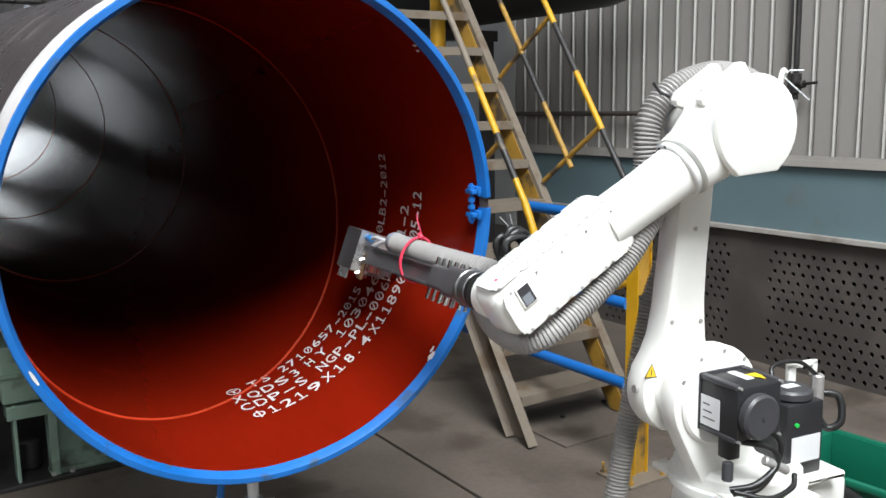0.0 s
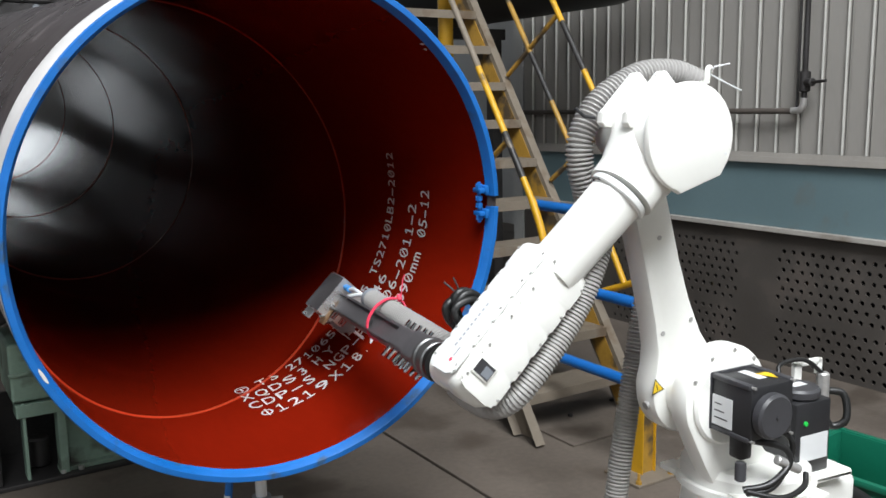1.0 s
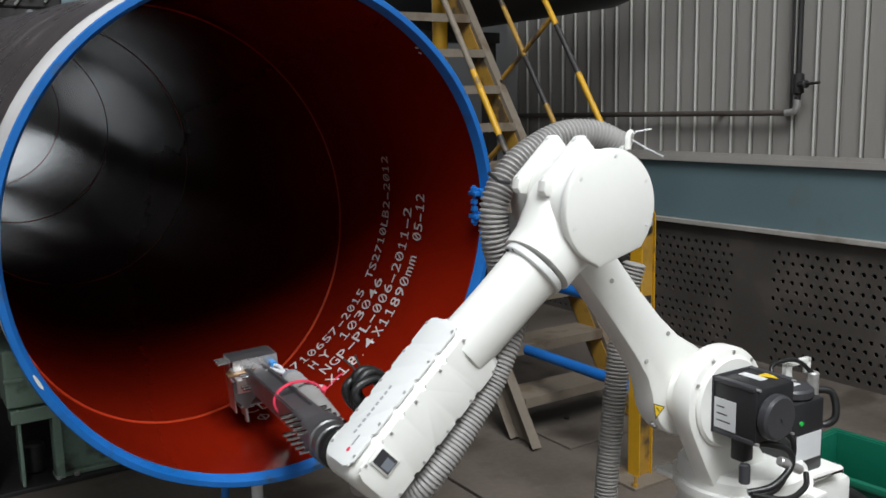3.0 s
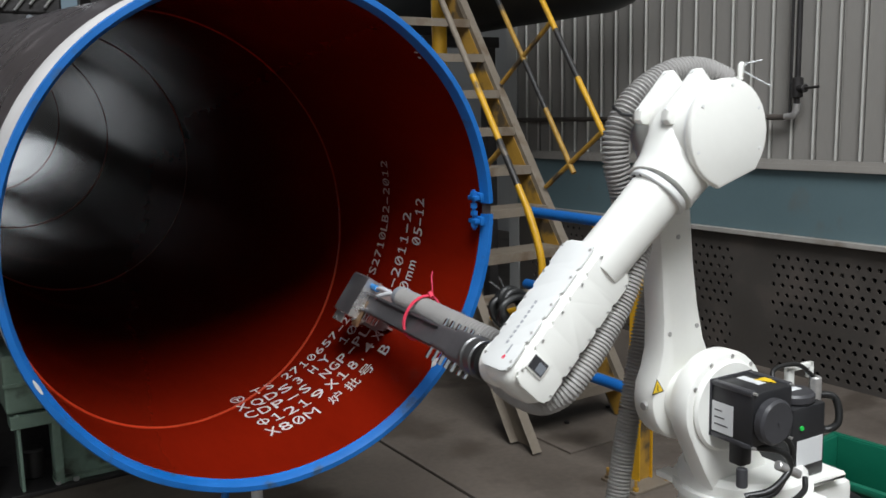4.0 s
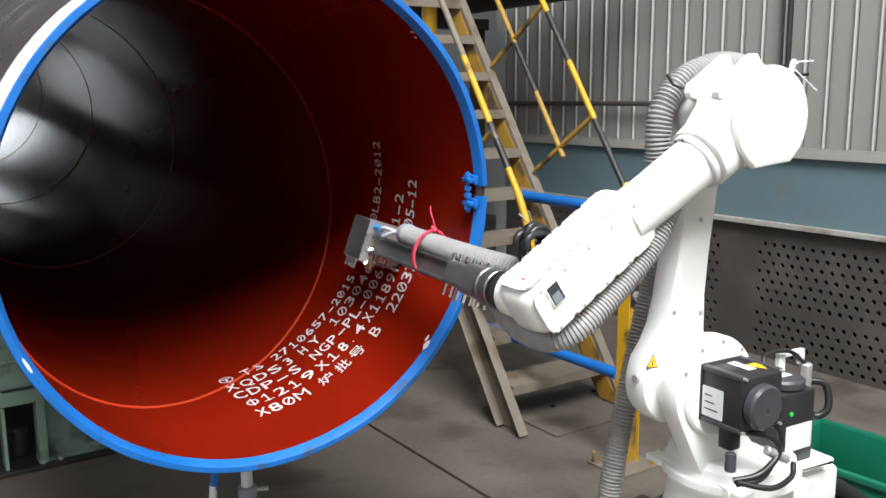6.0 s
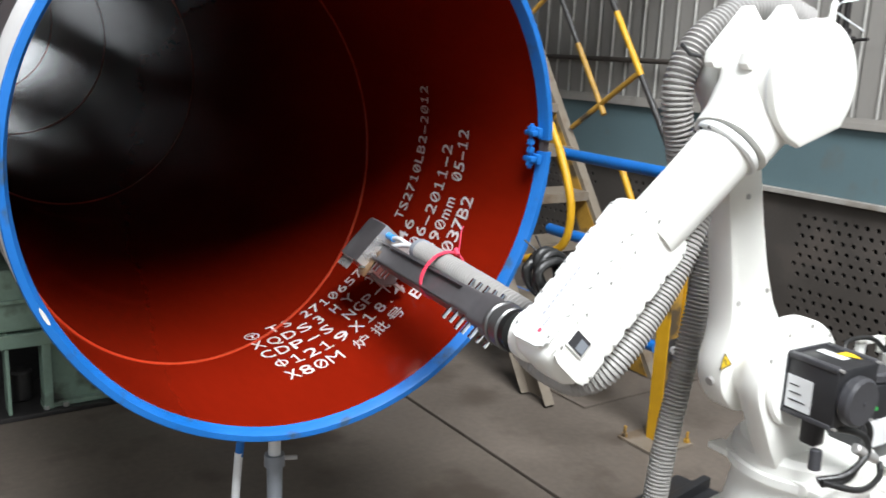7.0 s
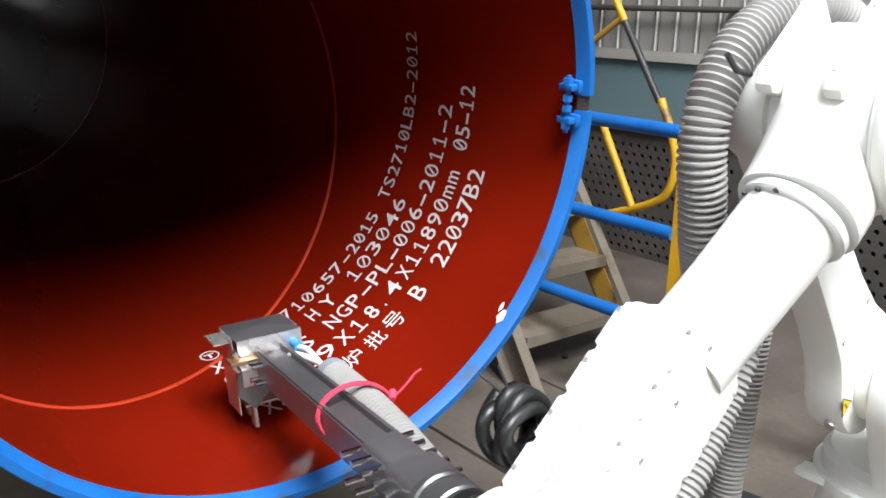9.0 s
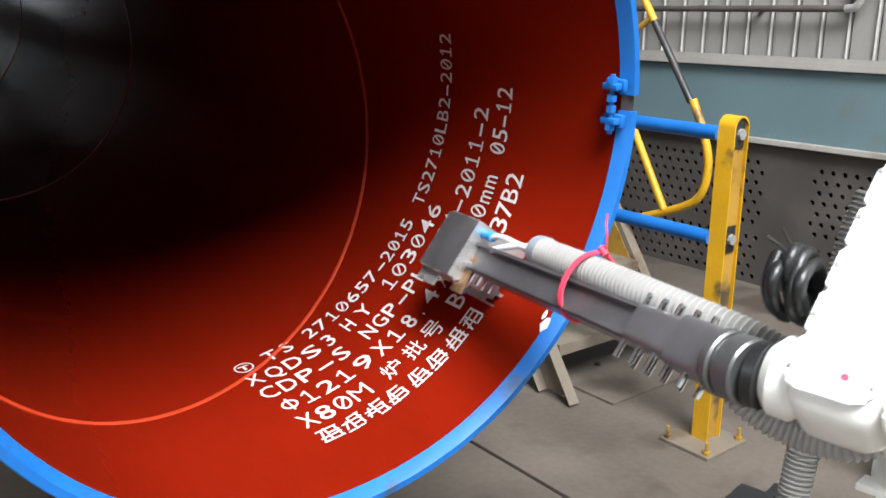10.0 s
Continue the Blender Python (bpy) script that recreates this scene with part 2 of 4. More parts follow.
def hall():
    def st(name, bm, mat, label):
        return tagged(part(name, bm, mat), label=label, category=name.split("_")[0], kind="structure")

    # floor slabs with open joints
    xs, ys = [-9, -3.4, -1.2, 1.094, 3.6, 6], [-12, -6.5, -3.2, 4.4, 8, 19]
    fl = st("floor", boxed(-9, 6, -12, 19, -0.3, -0.06), GAP, "dusty grey-brown concrete floor in slabs with dark joints")
    for a, b in zip(xs, xs[1:]):
        for c, d in zip(ys, ys[1:]):
            bm = boxed(a + 0.008, b - 0.008, c + 0.008, d - 0.006, -0.06, 0.0, bev=0.003)
            part("slab", bm, CONC, fl)
    bm = boxed(-9.2, -9, -12, 19, 0, 4.6)
    box(bm, -9.2, -9, -12, 19, 6.6, 8)
    box(bm, -9.2, -9, -12, -7, 4.6, 6.6)
    box(bm, -9.2, -9, 4, 19, 4.6, 6.6)
    st("wall_west", bm, HALLW, "plain grey hall wall with a high window band")
    # gables with a gate opening each
    for nm, y, x0, x1, h in (("wall_south", -12, -4.5, 1.5, 4.6), ("wall_north", 19, -3.4, 3.4, 5.7)):
        bm = boxed(-9, x0, y - 0.1, y + 0.1, 0, 8)
        box(bm, x1, 6, y - 0.1, y + 0.1, 0, 8)
        box(bm, x0, x1, y - 0.1, y + 0.1, h, 8)
        if y > 0:
            box(bm, x0, x1, y - 0.1, y + 0.1, 0, 3.1)
        st(nm, bm, HALLW, "plain grey gable wall with a large opening")
    # roof with two roof-light openings
    bm = boxed(-9, -3.1, -12, 19, 8, 8.1)
    box(bm, 1.5, 6, -12, 19, 8, 8.1)
    for c, d in ((-12, -6.8), (-1.8, 5.5), (14.5, 19)):
        box(bm, -3.1, 1.5, c, d, 8, 8.1)
    st("ceiling", bm, ROOF, "grey sheet roof with open roof lights")
    # east wall: sheet cladding over a painted band and perforated panels
    wall = st("wall_east", boxed(WX + 0.08, WX + 0.2, -12, 3.6, 0, 8), HALLW, "hall wall clad in white ribbed sheet above a grey-green band")
    bm = boxed(WX + 0.0, 6, 3.6, 3.72, 0, 8)
    box(bm, 6, 6.1, 3.6, 19, 0, 8)
    st("wall_bay", bm, HALLW, "plain grey walls of the unlit side bay")
    pitch, y = 0.137, -2.45
    prof = [(0.0, 0.0), (0.008, 0.0), (0.0082, 0.045), (0.0185, 0.045), (0.0188, 0.0), (pitch, 0.0)]
    bm = bmesh.new()
    lo = [bm.verts.new((dx, dy, 1.215)) for dy, dx in prof]
    hi = [bm.verts.new((dx, dy, 7.9)) for dy, dx in prof]
    for k in range(len(prof) - 1):
        bm.faces.new((lo[k], lo[k + 1], hi[k + 1], hi[k]))
    first = part("cladding_sheet", bm, WALLP, wall, m=pose(WX, y, 0))
    for k in range(1, 44):
        ob = new("cladding_sheet", first.data)
        ob.parent = wall
        ob.matrix_basis = pose(WX + 0.002 * math.sin(k * 2.3), y + k * pitch, 0)
    # thin strips added beside the grooves; their pale colour draws the rib highlights
    strip = part("rib_highlight", boxed(-0.015, 0.0, 0.020, 0.0245, 1.222, 7.9), RIBLIGHT, wall, "pale strip standing for the highlight on a sheet rib", m=pose(WX - 0.002, y, 0))
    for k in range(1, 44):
        ob = new("rib_highlight", strip.data)
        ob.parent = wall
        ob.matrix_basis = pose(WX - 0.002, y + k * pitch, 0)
    bm = boxed(WX - 0.045, WX + 0.05, -4, 3.59, 1.165, 1.2)
    box(bm, WX - 0.04, WX - 0.03, -4, 3.59, 1.2, 1.222)
    st("trim", bm, TRIMM, "weathered pale sheet-metal flashing along the wall")
    part("painted_band", boxed(WX - 0.01, WX + 0.08, -4, 3.59, 0.8, 1.165), TEAL, wall, "grey-green painted wall band")
    bm = boxed(WX - 0.05, WX + 0.05, -4, 3.59, 0.772, 0.8, bev=0.004)
    st("trim", bm, TRIMM, "pale dusty ledge above the perforated panels")
    # black sheet added behind the panels; its colour gives the holes their shade
    part("hole_shade_sheet", boxed(WX + 0.06, WX + 0.08, -4, 3.59, 0, 0.77), HOLESHADE, wall)
    for y0, y1 in ((-2.3, -1.12), (-1.0, 0.02), (0.14, 1.29), (1.47, 2.62), (2.8, 3.49)):
        perforated(wall, y0, y1)


def perforated(wall, y0, y1):
    """A steel panel with staggered round holes; plain margins, and a plain band between two groups of rows."""
    bm = bmesh.new()
    px, pz, hr = 0.0606, 0.054, 0.0140

    def quad(a, b, c, d):
        bm.faces.new([bm.verts.new((0, *q)) for q in ((a, c), (b, c), (b, d), (a, d))])

    def row(z, shift):
        a = y0 + 0.02 + (px / 2 if shift else 0)
        quad(y0 - 0.09, a, z, z + pz)
        while a + px < y1 - 0.02:
            cy, cz = a + px / 2, z + pz / 2
            dirs = [(math.cos(math.pi / 4 * k), math.sin(math.pi / 4 * k)) for k in range(8)]
            o = [bm.verts.new((0, cy + px / 2 * round(c * 1.2), cz + pz / 2 * round(s * 1.2))) for c, s in dirs]
            h = [bm.verts.new((0, cy + hr * c, cz + hr * s)) for c, s in dirs]
            i = [bm.verts.new((0.012, cy + hr * c, cz + hr * s)) for c, s in dirs]
            for k in range(8):
                bm.faces.new((o[k], o[(k + 1) % 8], h[(k + 1) % 8], h[k]))
                bm.faces.new((h[k], h[(k + 1) % 8], i[(k + 1) % 8], i[k]))
            a += px
        quad(a, y1 + 0.09, z, z + pz)

    quad(y0 - 0.09, y1 + 0.09, 0.0, 0.012)
    for k in range(5):
        row(0.012 + k * pz, k % 2)
    quad(y0 - 0.09, y1 + 0.09, 0.012 + 5 * pz, 0.314)
    for k in range(7):
        row(0.314 + k * pz, (k + 1) % 2)
    quad(y0 - 0.09, y1 + 0.09, 0.314 + 7 * pz, 0.775)
    part("perforated_panel", bm, PERF, wall, m=pose(WX, 0, 0))


hall()

# ---- the pipe, its lettering and its end hoop ----
PM = pose(0, 0, 1.23, 3.59, 0, 0)
RI, RO, LEN = 0.591, 0.6105, 11.89
pipe = empty("steel_pipe", PM, label="large spiral-welded steel pipe, black outside, red lining inside", category="pipe")
part("inner_lining", lathe([(RI, 0.014 + (LEN - 0.014) * k / 40) for k in range(41)], 160, False), RED, pipe, "glossy red-oxide epoxy lining", smooth=30)
bm = lathe([(RI + 0.001, 0.014), (0.600, 0.002), (RO, 0.0)] + [(RO, LEN * k / 40) for k in range(1, 41)] + [(RI, LEN)], 128, False)
part("outer_coating", bm, BLACKPE, pipe, "black polyethylene coating", smooth=30)


def seam(r, lift, width, y_at, turns0, turns1):
    bm = bmesh.new()
    rows = []
    n = int((turns1 - turns0) * 120)
    for i in range(n + 1):
        th = 2 * math.pi * (turns0 + (turns1 - turns0) * i / n)
        y = y_at + 1.75 * th / (2 * math.pi)
        y = min(max(y, 0.045), LEN - 0.012)
        row = []
        for dy, dr in ((-width, -0.001), (-width * 0.5, lift * 0.8), (0, lift), (width * 0.5, lift * 0.8), (width, -0.001)):
            rr = r - dr + 0.0004 * math.sin(i * 1.7 + dy * 900)
            row.append(bm.verts.new((rr * math.cos(th), y + dy, rr * math.sin(th))))
        rows.append(row)
    for a, b in zip(rows, rows[1:]):
        for k in range(4):
            bm.faces.new((a[k], a[k + 1], b[k + 1], b[k]))
    return bm


part("weld_seam", seam(RI, 0.0025, 0.007, 0.907, -0.51, 6.2), SEAM, pipe, "painted spiral weld bead", smooth=60)
part("outer_weld_seam", seam(RO, -0.0025, 0.010, 0.907, -0.51, 6.2), BLACKPE, pipe, smooth=60)


# bare band at the pipe's end, where the outer coating is cut back
CUTBACK = material("pale_cutback_primer", (0.72, 0.70, 0.69), 0.35, vary=0.1, scale=8, bump=0.1)
bm, rings = bmesh.new(), []
for y, r in ((0.001, RO - 0.002), (0.002, RO + 0.0014), (0.09, RO + 0.0014), (0.165, RO + 0.0014), (0.177, RO - 0.001)):
    rings.append([bm.verts.new((r * math.cos(2 * math.pi * k / 120), y, r * math.sin(2 * math.pi * k / 120))) for k in range(120)])
for a, b in zip(rings, rings[1:]):
    for k in range(120):
        bm.faces.new((a[k], a[(k + 1) % 120], b[(k + 1) % 120], b[k]))
part("cutback_band", bm, CUTBACK, pipe, "pale bare band at the pipe end", smooth=50)


def glyph(ch, cell, height, bold=0.004):
    """A character of the built-in font as a flat mesh, centred: u along the arc, v along the pipe."""
    if ch in "1Φ0M":
        # drawn in strokes as the printer sets them: a footed one, a slashed nought
        w, h, t = cell * 0.40, height / 2, height * 0.05
        bm = bmesh.new()

        def stroke(x0, y0, x1, y1, lift=0.0):
            d = Vector((x1 - x0, y1 - y0, 0)).normalized() * t
            o = Vector((-d.y, d.x, 0))
            a, b = Vector((x0, y0, lift)), Vector((x1, y1, lift))
            bm.faces.new([bm.verts.new(v) for v in (a - o, b - o, b + o, a + o)])

        def oval(a, b):
            n = 24
            rings = [[bm.verts.new(((a + e) * math.cos(2 * math.pi * k / n), (b + e) * math.sin(2 * math.pi * k / n), 0)) for k in range(n)] for e in (-t, t)]
            for k in range(n):
                bm.faces.new((rings[0][k], rings[0][(k + 1) % n], rings[1][(k + 1) % n], rings[1][k]))

        if ch == "1":
            stroke(0, -h, 0, h)
            stroke(-w * 0.8, -h + t, w * 0.8, -h + t, 0.0003)
            stroke(-w * 0.7, h - 5.5 * t, t * 0.3, h - t, 0.0006)
        elif ch == "Φ":
            oval(w - t, h * 0.62)
            stroke(0, -h, 0, h, 0.0003)
        elif ch == "0":
            oval(w - t, h - t)
            stroke(-w * 0.45, -h * 0.55, w * 0.45, h * 0.55, 0.0003)
        else:
            stroke(-w, -h, -w, h)
            stroke(w, -h, w, h)
            stroke(-w, h - t, 0, -h * 0.1, 0.0003)
            stroke(w, h - t, 0, -h * 0.1, 0.0006)
        return bm
    cu = bpy.data.curves.new("glyph", "FONT")
    cu.body, cu.resolution_u, cu.offset = ch, 2, bold if ord(ch) < 128 else 0.0
    ob = bpy.data.objects.new("glyph", cu)
    me = bpy.data.meshes.new_from_object(ob)
    bpy.data.objects.remove(ob)
    bm = bmesh.new()
    bm.from_mesh(me)
    bpy.data.meshes.remove(me)
    if not bm.verts:
        return bm
    lo = [min(v.co[k] for v in bm.verts) for k in (0, 1)]
    hi = [max(v.co[k] for v in bm.verts) for k in (0, 1)]
    cap = 0.70
    wide = hi[0] - lo[0]
    sx = min(cell * 0.80 / max(wide, 0.01), height / cap * 1.7) if ch not in ".-1" else cell * {"-": 1.0, ".": 1.0, "1": 1.0}[ch]
    if ch == "-":
        sx = cell * 0.8 / wide
    for v in bm.verts:
        v.co.x = (v.co.x - (lo[0] + hi[0]) / 2) * sx
        v.co.y = (v.co.y - cap / 2) * height / cap if ord(ch) < 0x2000 else (v.co.y - (lo[1] + hi[1]) / 2) * height / (hi[1] - lo[1])
    return bm


def bend(bm, theta, y, r):
    """Lay a flat glyph on the pipe's inner wall."""
    for v in bm.verts:
        th = radians(theta) + v.co.x / r
        rr = r - v.co.z
        v.co = Vector((rr * math.cos(th), y + v.co.y, rr * math.sin(th)))
    return bm


def bars_glyph(cell, height, seed):
    """Plain strokes the size of one character."""
    rnd = random.Random(seed)
    bm = bmesh.new()
    w, h, t = cell * 0.44, height * 0.48, height * 0.042

    def bar(p, q, lift):
        d = Vector((q[0] - p[0], q[1] - p[1], 0)).normalized() * t
        o = Vector((-d.y, d.x, 0))
        a, b = Vector((*p, lift)), Vector((*q, lift))
        bm.faces.new([bm.verts.new(v) for v in (a - o, b - o, b + o, a + o)])

    split = rnd.uniform(-0.35, 0.1) * w
    for k in range(4):
        z = -h + 2 * h * (k + 0.5) / 4 + rnd.uniform(-0.08, 0.08) * h
        bar((rnd.choice((-w, split)), z), (rnd.choice((w, w * 0.7)), z + rnd.uniform(0, 0.1) * h) , 0.0004 * k)
    bar((split, -rnd.uniform(0.6, 1) * h), (split, rnd.uniform(0.7, 1) * h), 0.0020)
    bar((w * 0.75, -rnd.uniform(0.6, 1) * h), (w * 0.75, rnd.uniform(0.3, 0.9) * h), 0.0020)
    bar((-w * 0.9, rnd.uniform(-0.9, -0.4) * h), (-w * 0.45, rnd.uniform(0.4, 0.9) * h), 0.0024)
    return bm


def spread(anchors, n):
    ks, vs = zip(*anchors)
    return [float(np.interp(k, ks, vs)) for k in range(n)]


STATIC = [
    ("TS 2710657-2015 TS2710LB2-2012", 0.538, 0.042, [(0, -76.9), (1, -73.0), (3, -66.9), (10, -44.8), (14, -33.5), (16, -27.0), (29, 9.8)]),
    ("XQDS3 HY 103046", 0.472, 0.046, [(0, -84.0), (4, -65.8), (6, -60.4), (7, -55.7), (9, -47.4), (14, -28.3)]),
    ("CDP-S NGP-PL-006-2011-2", 0.405, 0.048, [(0, -84.0), (4, -66.7), (6, -59.3), (22, -4.8)]),
    ("Φ1219X18.4X11890mm 05-12", 0.334, 0.048, [(0, -83.0), (3, -70.3), (5, -60.8), (7, -52.7), (8, -49.7), (9, -45.8), (10, -41.5), (17, -18.2), (19, -11.1), (23, 0.5)]),
]
RT = RI - 0.0016
for text, y, h, anchors in STATIC:
    angs = spread(anchors, len(text))
    for k, ch in enumerate(text):
        if ch != " ":
            gap = min([abs(angs[j] - angs[k]) for j in (k - 1, k + 1) if 0 <= j < len(text)])
            part("character", bend(glyph(ch, RI * radians(gap), h), angs[k], y, RT), MARK, pipe)
# round inspection mark at the head of the first line
bm = bmesh.new()
for r0, r1 in ((0.018, 0.0215),):
    ring = [[bm.verts.new((r * math.cos(2 * math.pi * k / 32), r * math.sin(2 * math.pi * k / 32), 0)) for k in range(32)] for r in (r0, r1)]
    for k in range(32):
        bm.faces.new((ring[0][k], ring[0][(k + 1) % 32], ring[1][(k + 1) % 32], ring[1][k]))
for q in ((-0.012, 0.012, 0.004, 0.008), (-0.003, 0.003, -0.012, 0.004)):
    bm.faces.new([bm.verts.new((x, z, 0)) for x, z in ((q[0], q[2]), (q[1], q[2]), (q[1], q[3]), (q[0], q[3]))])
part("round_mark", bend(bm, -83.3, 0.533, RT), MARK, pipe, "white round stamp mark")
# letters that the head prints in the clip
PRINTED = []
FIFTH = [("X", -83.2), ("8", -79.4), ("0", -75.4), ("M", -71.3), ("炉", -63.4), ("批", -57.4), ("号", -51.8), ("B", -44.0)] + [(c, -35.7 + 3.22 * k) for k, c in enumerate("22037B2")]
for ch, th in FIFTH:
    cell = RI * radians(4.0 if th < -70 else 5.4 if ord(ch) > 0x2000 else 3.5)
    PRINTED.append((part("printed_character", bend(glyph(ch, cell, 0.050), th, 0.260, RT), MARK, pipe), th, 2.6, 5.0))
for k, th in enumerate((-82.4, -77.4, -72.3, -67.3, -61.7, -56.7, -51.2, -45.9)):
    PRINTED.append((part("printed_sign", bend(bars_glyph(RI * radians(5.0), 0.052, 40 + k), th, 0.188, RT), MARK, pipe), th, 8.8, 10.0))


def hoop():
    h = empty("end_hoop", PM, label="bright blue steel hoop clamped over the pipe end", category="hoop")
    r0, r1, t = RI - 0.0035, RO + 0.0035, 0.005
    prof = [(r0 + 0.0015, 0.018), (r0 + 0.0095, -0.007), (r0 + 0.0112, -0.0095), (r1 - 0.0025, -0.0090), (r1 - 0.0005, -0.007), (r1, -0.005), (r1 - 0.0005, -0.002), (r0 + 0.012, -0.002), (r0 + 0.0034, 0.0185)]
    segs, bm = 150, bmesh.new()
    gap0, gap1 = radians(4.4), radians(361.6)
    rings = []
    for k in range(segs + 1):
        th = gap0 + (gap1 - gap0) * k / segs
        w = 1 + 0.0012 * math.sin(5 * th) + 0.0008 * math.sin(11 * th + 1)
        rings.append([bm.verts.new((r * w * math.cos(th), y, r * w * math.sin(th))) for r, y in prof])
    n = len(prof)
    for a, b in zip(rings, rings[1:]):
        for k in range(n):
            bm.faces.new((a[k], a[(k + 1) % n], b[(k + 1) % n], b[k]))
    bm.faces.new(rings[0])
    bm.faces.new(rings[-1])
    part("channel", bm, BLUE, h, smooth=40)
    # clamp at the split: two lugs, bolt and nuts
    for th in (6.2, -0.2):
        m = pose(0, 0, 0, 0, -th, 0)
        bm = box(bmesh.new(), r0 - 0.028, r0 + 0.002, 0.0, 0.034, -0.006, 0.006, 0.002)
        box(bm, r0 - 0.012, r0 + 0.001, -0.004, 0.040, -0.012, 0.012, 0.003)
        bmesh.ops.transform(bm, matrix=m, verts=bm.verts)
        part("lug", bm, BLUE, h, smooth=30)
    a, b = [Vector(((r0 - 0.018) * math.cos(radians(t)), 0.016, (r0 - 0.018) * math.sin(radians(t)))) for t in (-2.6, 8.4)]
    part("clamp_bolt", cyl(bmesh.new(), a, b, 0.005, 12), BLUE, h, smooth=40)
    for f in (0.12, 0.42, 0.6, 0.9):
        c = a.lerp(b, f)
        part("nut", cyl(bmesh.new(), c - Vector((0, 0, 0.006)), c + Vector((0, 0, 0.006)), 0.010, 6), BLUE, h)
    # paint chips and chalk marks on the hoop
    for th, y, dy, du, rr in ((-40.6, 0.020, 0.011, 0.017, r0 + 0.0015), (-39.0, 0.030, 0.005, 0.012, r0 - 0.001), (46.5, 0.040, 0.008, 0.004, RI - 0.0015), (48.3, 0.034, 0.010, 0.004, RI - 0.0015)):
        bm = bmesh.new()
        rnd = random.Random(int(th * 10))
        bm.faces.new([bm.verts.new((du * math.cos(a) * rnd.uniform(0.7, 1.1), dy * math.sin(a) * rnd.uniform(0.7, 1.1), 0)) for a in (2 * math.pi * k / 10 for k in range(10))])
        part("white_paint_chip", bend(bm, th, y, rr), MARK, h, "white chalk mark")
    bm = bmesh.new()
    bm.faces.new([bm.verts.new((0.020 * math.cos(a), 0.0036 * math.sin(a), 0)) for a in (2 * math.pi * k / 10 for k in range(10))])
    for v in bm.verts:
        th = radians(-155.0) + v.co.x / r0
        v.co = Vector(((r0 + 0.014 + v.co.y) * math.cos(th), -0.0102, (r0 + 0.004 + v.co.y) * math.sin(th)))
    part("white_paint_chip", bm, MARK, h, "white chalk mark")


hoop()

# ---- the robot ----
BX, BY = 0.999, -0.538
A1, H2, L2, L4, LT = 0.163, 0.818, 0.648, 0.677, 0.749
YW = -0.124
# seconds, turret, upper arm, forearm, boom heading, boom pitch
JOINTS = [
    (0.0, 172.1, -5.1, -31.9, 82.4, -1.3),
    (0.5, 173.6, 9.3, -42.0, 82.0, -1.1),
    (1.0, 174.6, 15.3, -44.7, 81.5, -1.0),
    (1.5, 175.5, 24.5, -45.3, 82.0, -1.8),
    (2.0, 176.2, 33.4, -43.6, 81.4, -2.4),
    (2.5, 178.5, 40.8, -42.5, 82.2, -3.4),
    (2.75, 178.9, 42.0, -42.2, 82.2, -3.5),
    (3.8, 177.3, 13.0, -46.2, 82.6, -0.8),
    (4.0, 177.1, 5.6, -45.6, 82.9, -0.3),
    (4.5, 176.4, -12.3, -30.0, 82.9, 1.1),
    (5.0, 175.8, -20.3, -12.6, 82.8, 1.7),
    (5.5, 175.9, -16.3, -21.8, 83.4, 0.7),
    (6.8, 176.9, 9.5, -46.0, 81.8, -0.8),
    (7.0, 177.1, 13.3, -46.1, 81.6, -1.0),
    (7.5, 178.7, 22.1, -45.3, 81.0, -1.9),
    (8.0, 178.5, 31.2, -47.8, 82.4, -1.8),
    (8.5, 178.8, 39.7, -44.0, 81.5, -4.2),
    (9.0, 182.5, 40.3, -41.6, 79.9, -5.0),
    (9.5, 184.4, 26.0, -53.3, 82.0, -2.2),
    (9.8, 184.7, 14.5, -49.3, 81.4, -1.5),
    (10.0, 186.2, 7.2, -45.0, 79.5, -2.2),
]


def joints(t):
    """Joint angles at t, by a monotone cubic through JOINTS."""
    ts = [r[0] for r in JOINTS]
    i = max(0, min(len(ts) - 2, int(np.searchsorted(ts, t, side="right")) - 1))
    out = []
    for c in range(1, 6):
        def slope(k):
            if k <= 0 or k >= len(ts) - 1:
                return 0.0
            a = (JOINTS[k][c] - JOINTS[k - 1][c]) / (ts[k] - ts[k - 1])
            b = (JOINTS[k + 1][c] - JOINTS[k][c]) / (ts[k + 1] - ts[k])
            return 0.0 if a * b <= 0 else 2 * a * b / (a + b)
        h = ts[i + 1] - ts[i]
        u = min(1.0, max(0.0, (t - ts[i]) / h))
        p, q = JOINTS[i][c], JOINTS[i + 1][c]
        out.append((2 * u ** 3 - 3 * u * u + 1) * p + (u ** 3 - 2 * u * u + u) * h * slope(i) + (3 * u * u - 2 * u ** 3) * q + (u ** 3 - u * u) * h * slope(i + 1))
    return out


def frame_of(origin, x, y, z):
    m = Matrix((x, y, z)).transposed().to_4x4()
    m.translation = origin
    return m


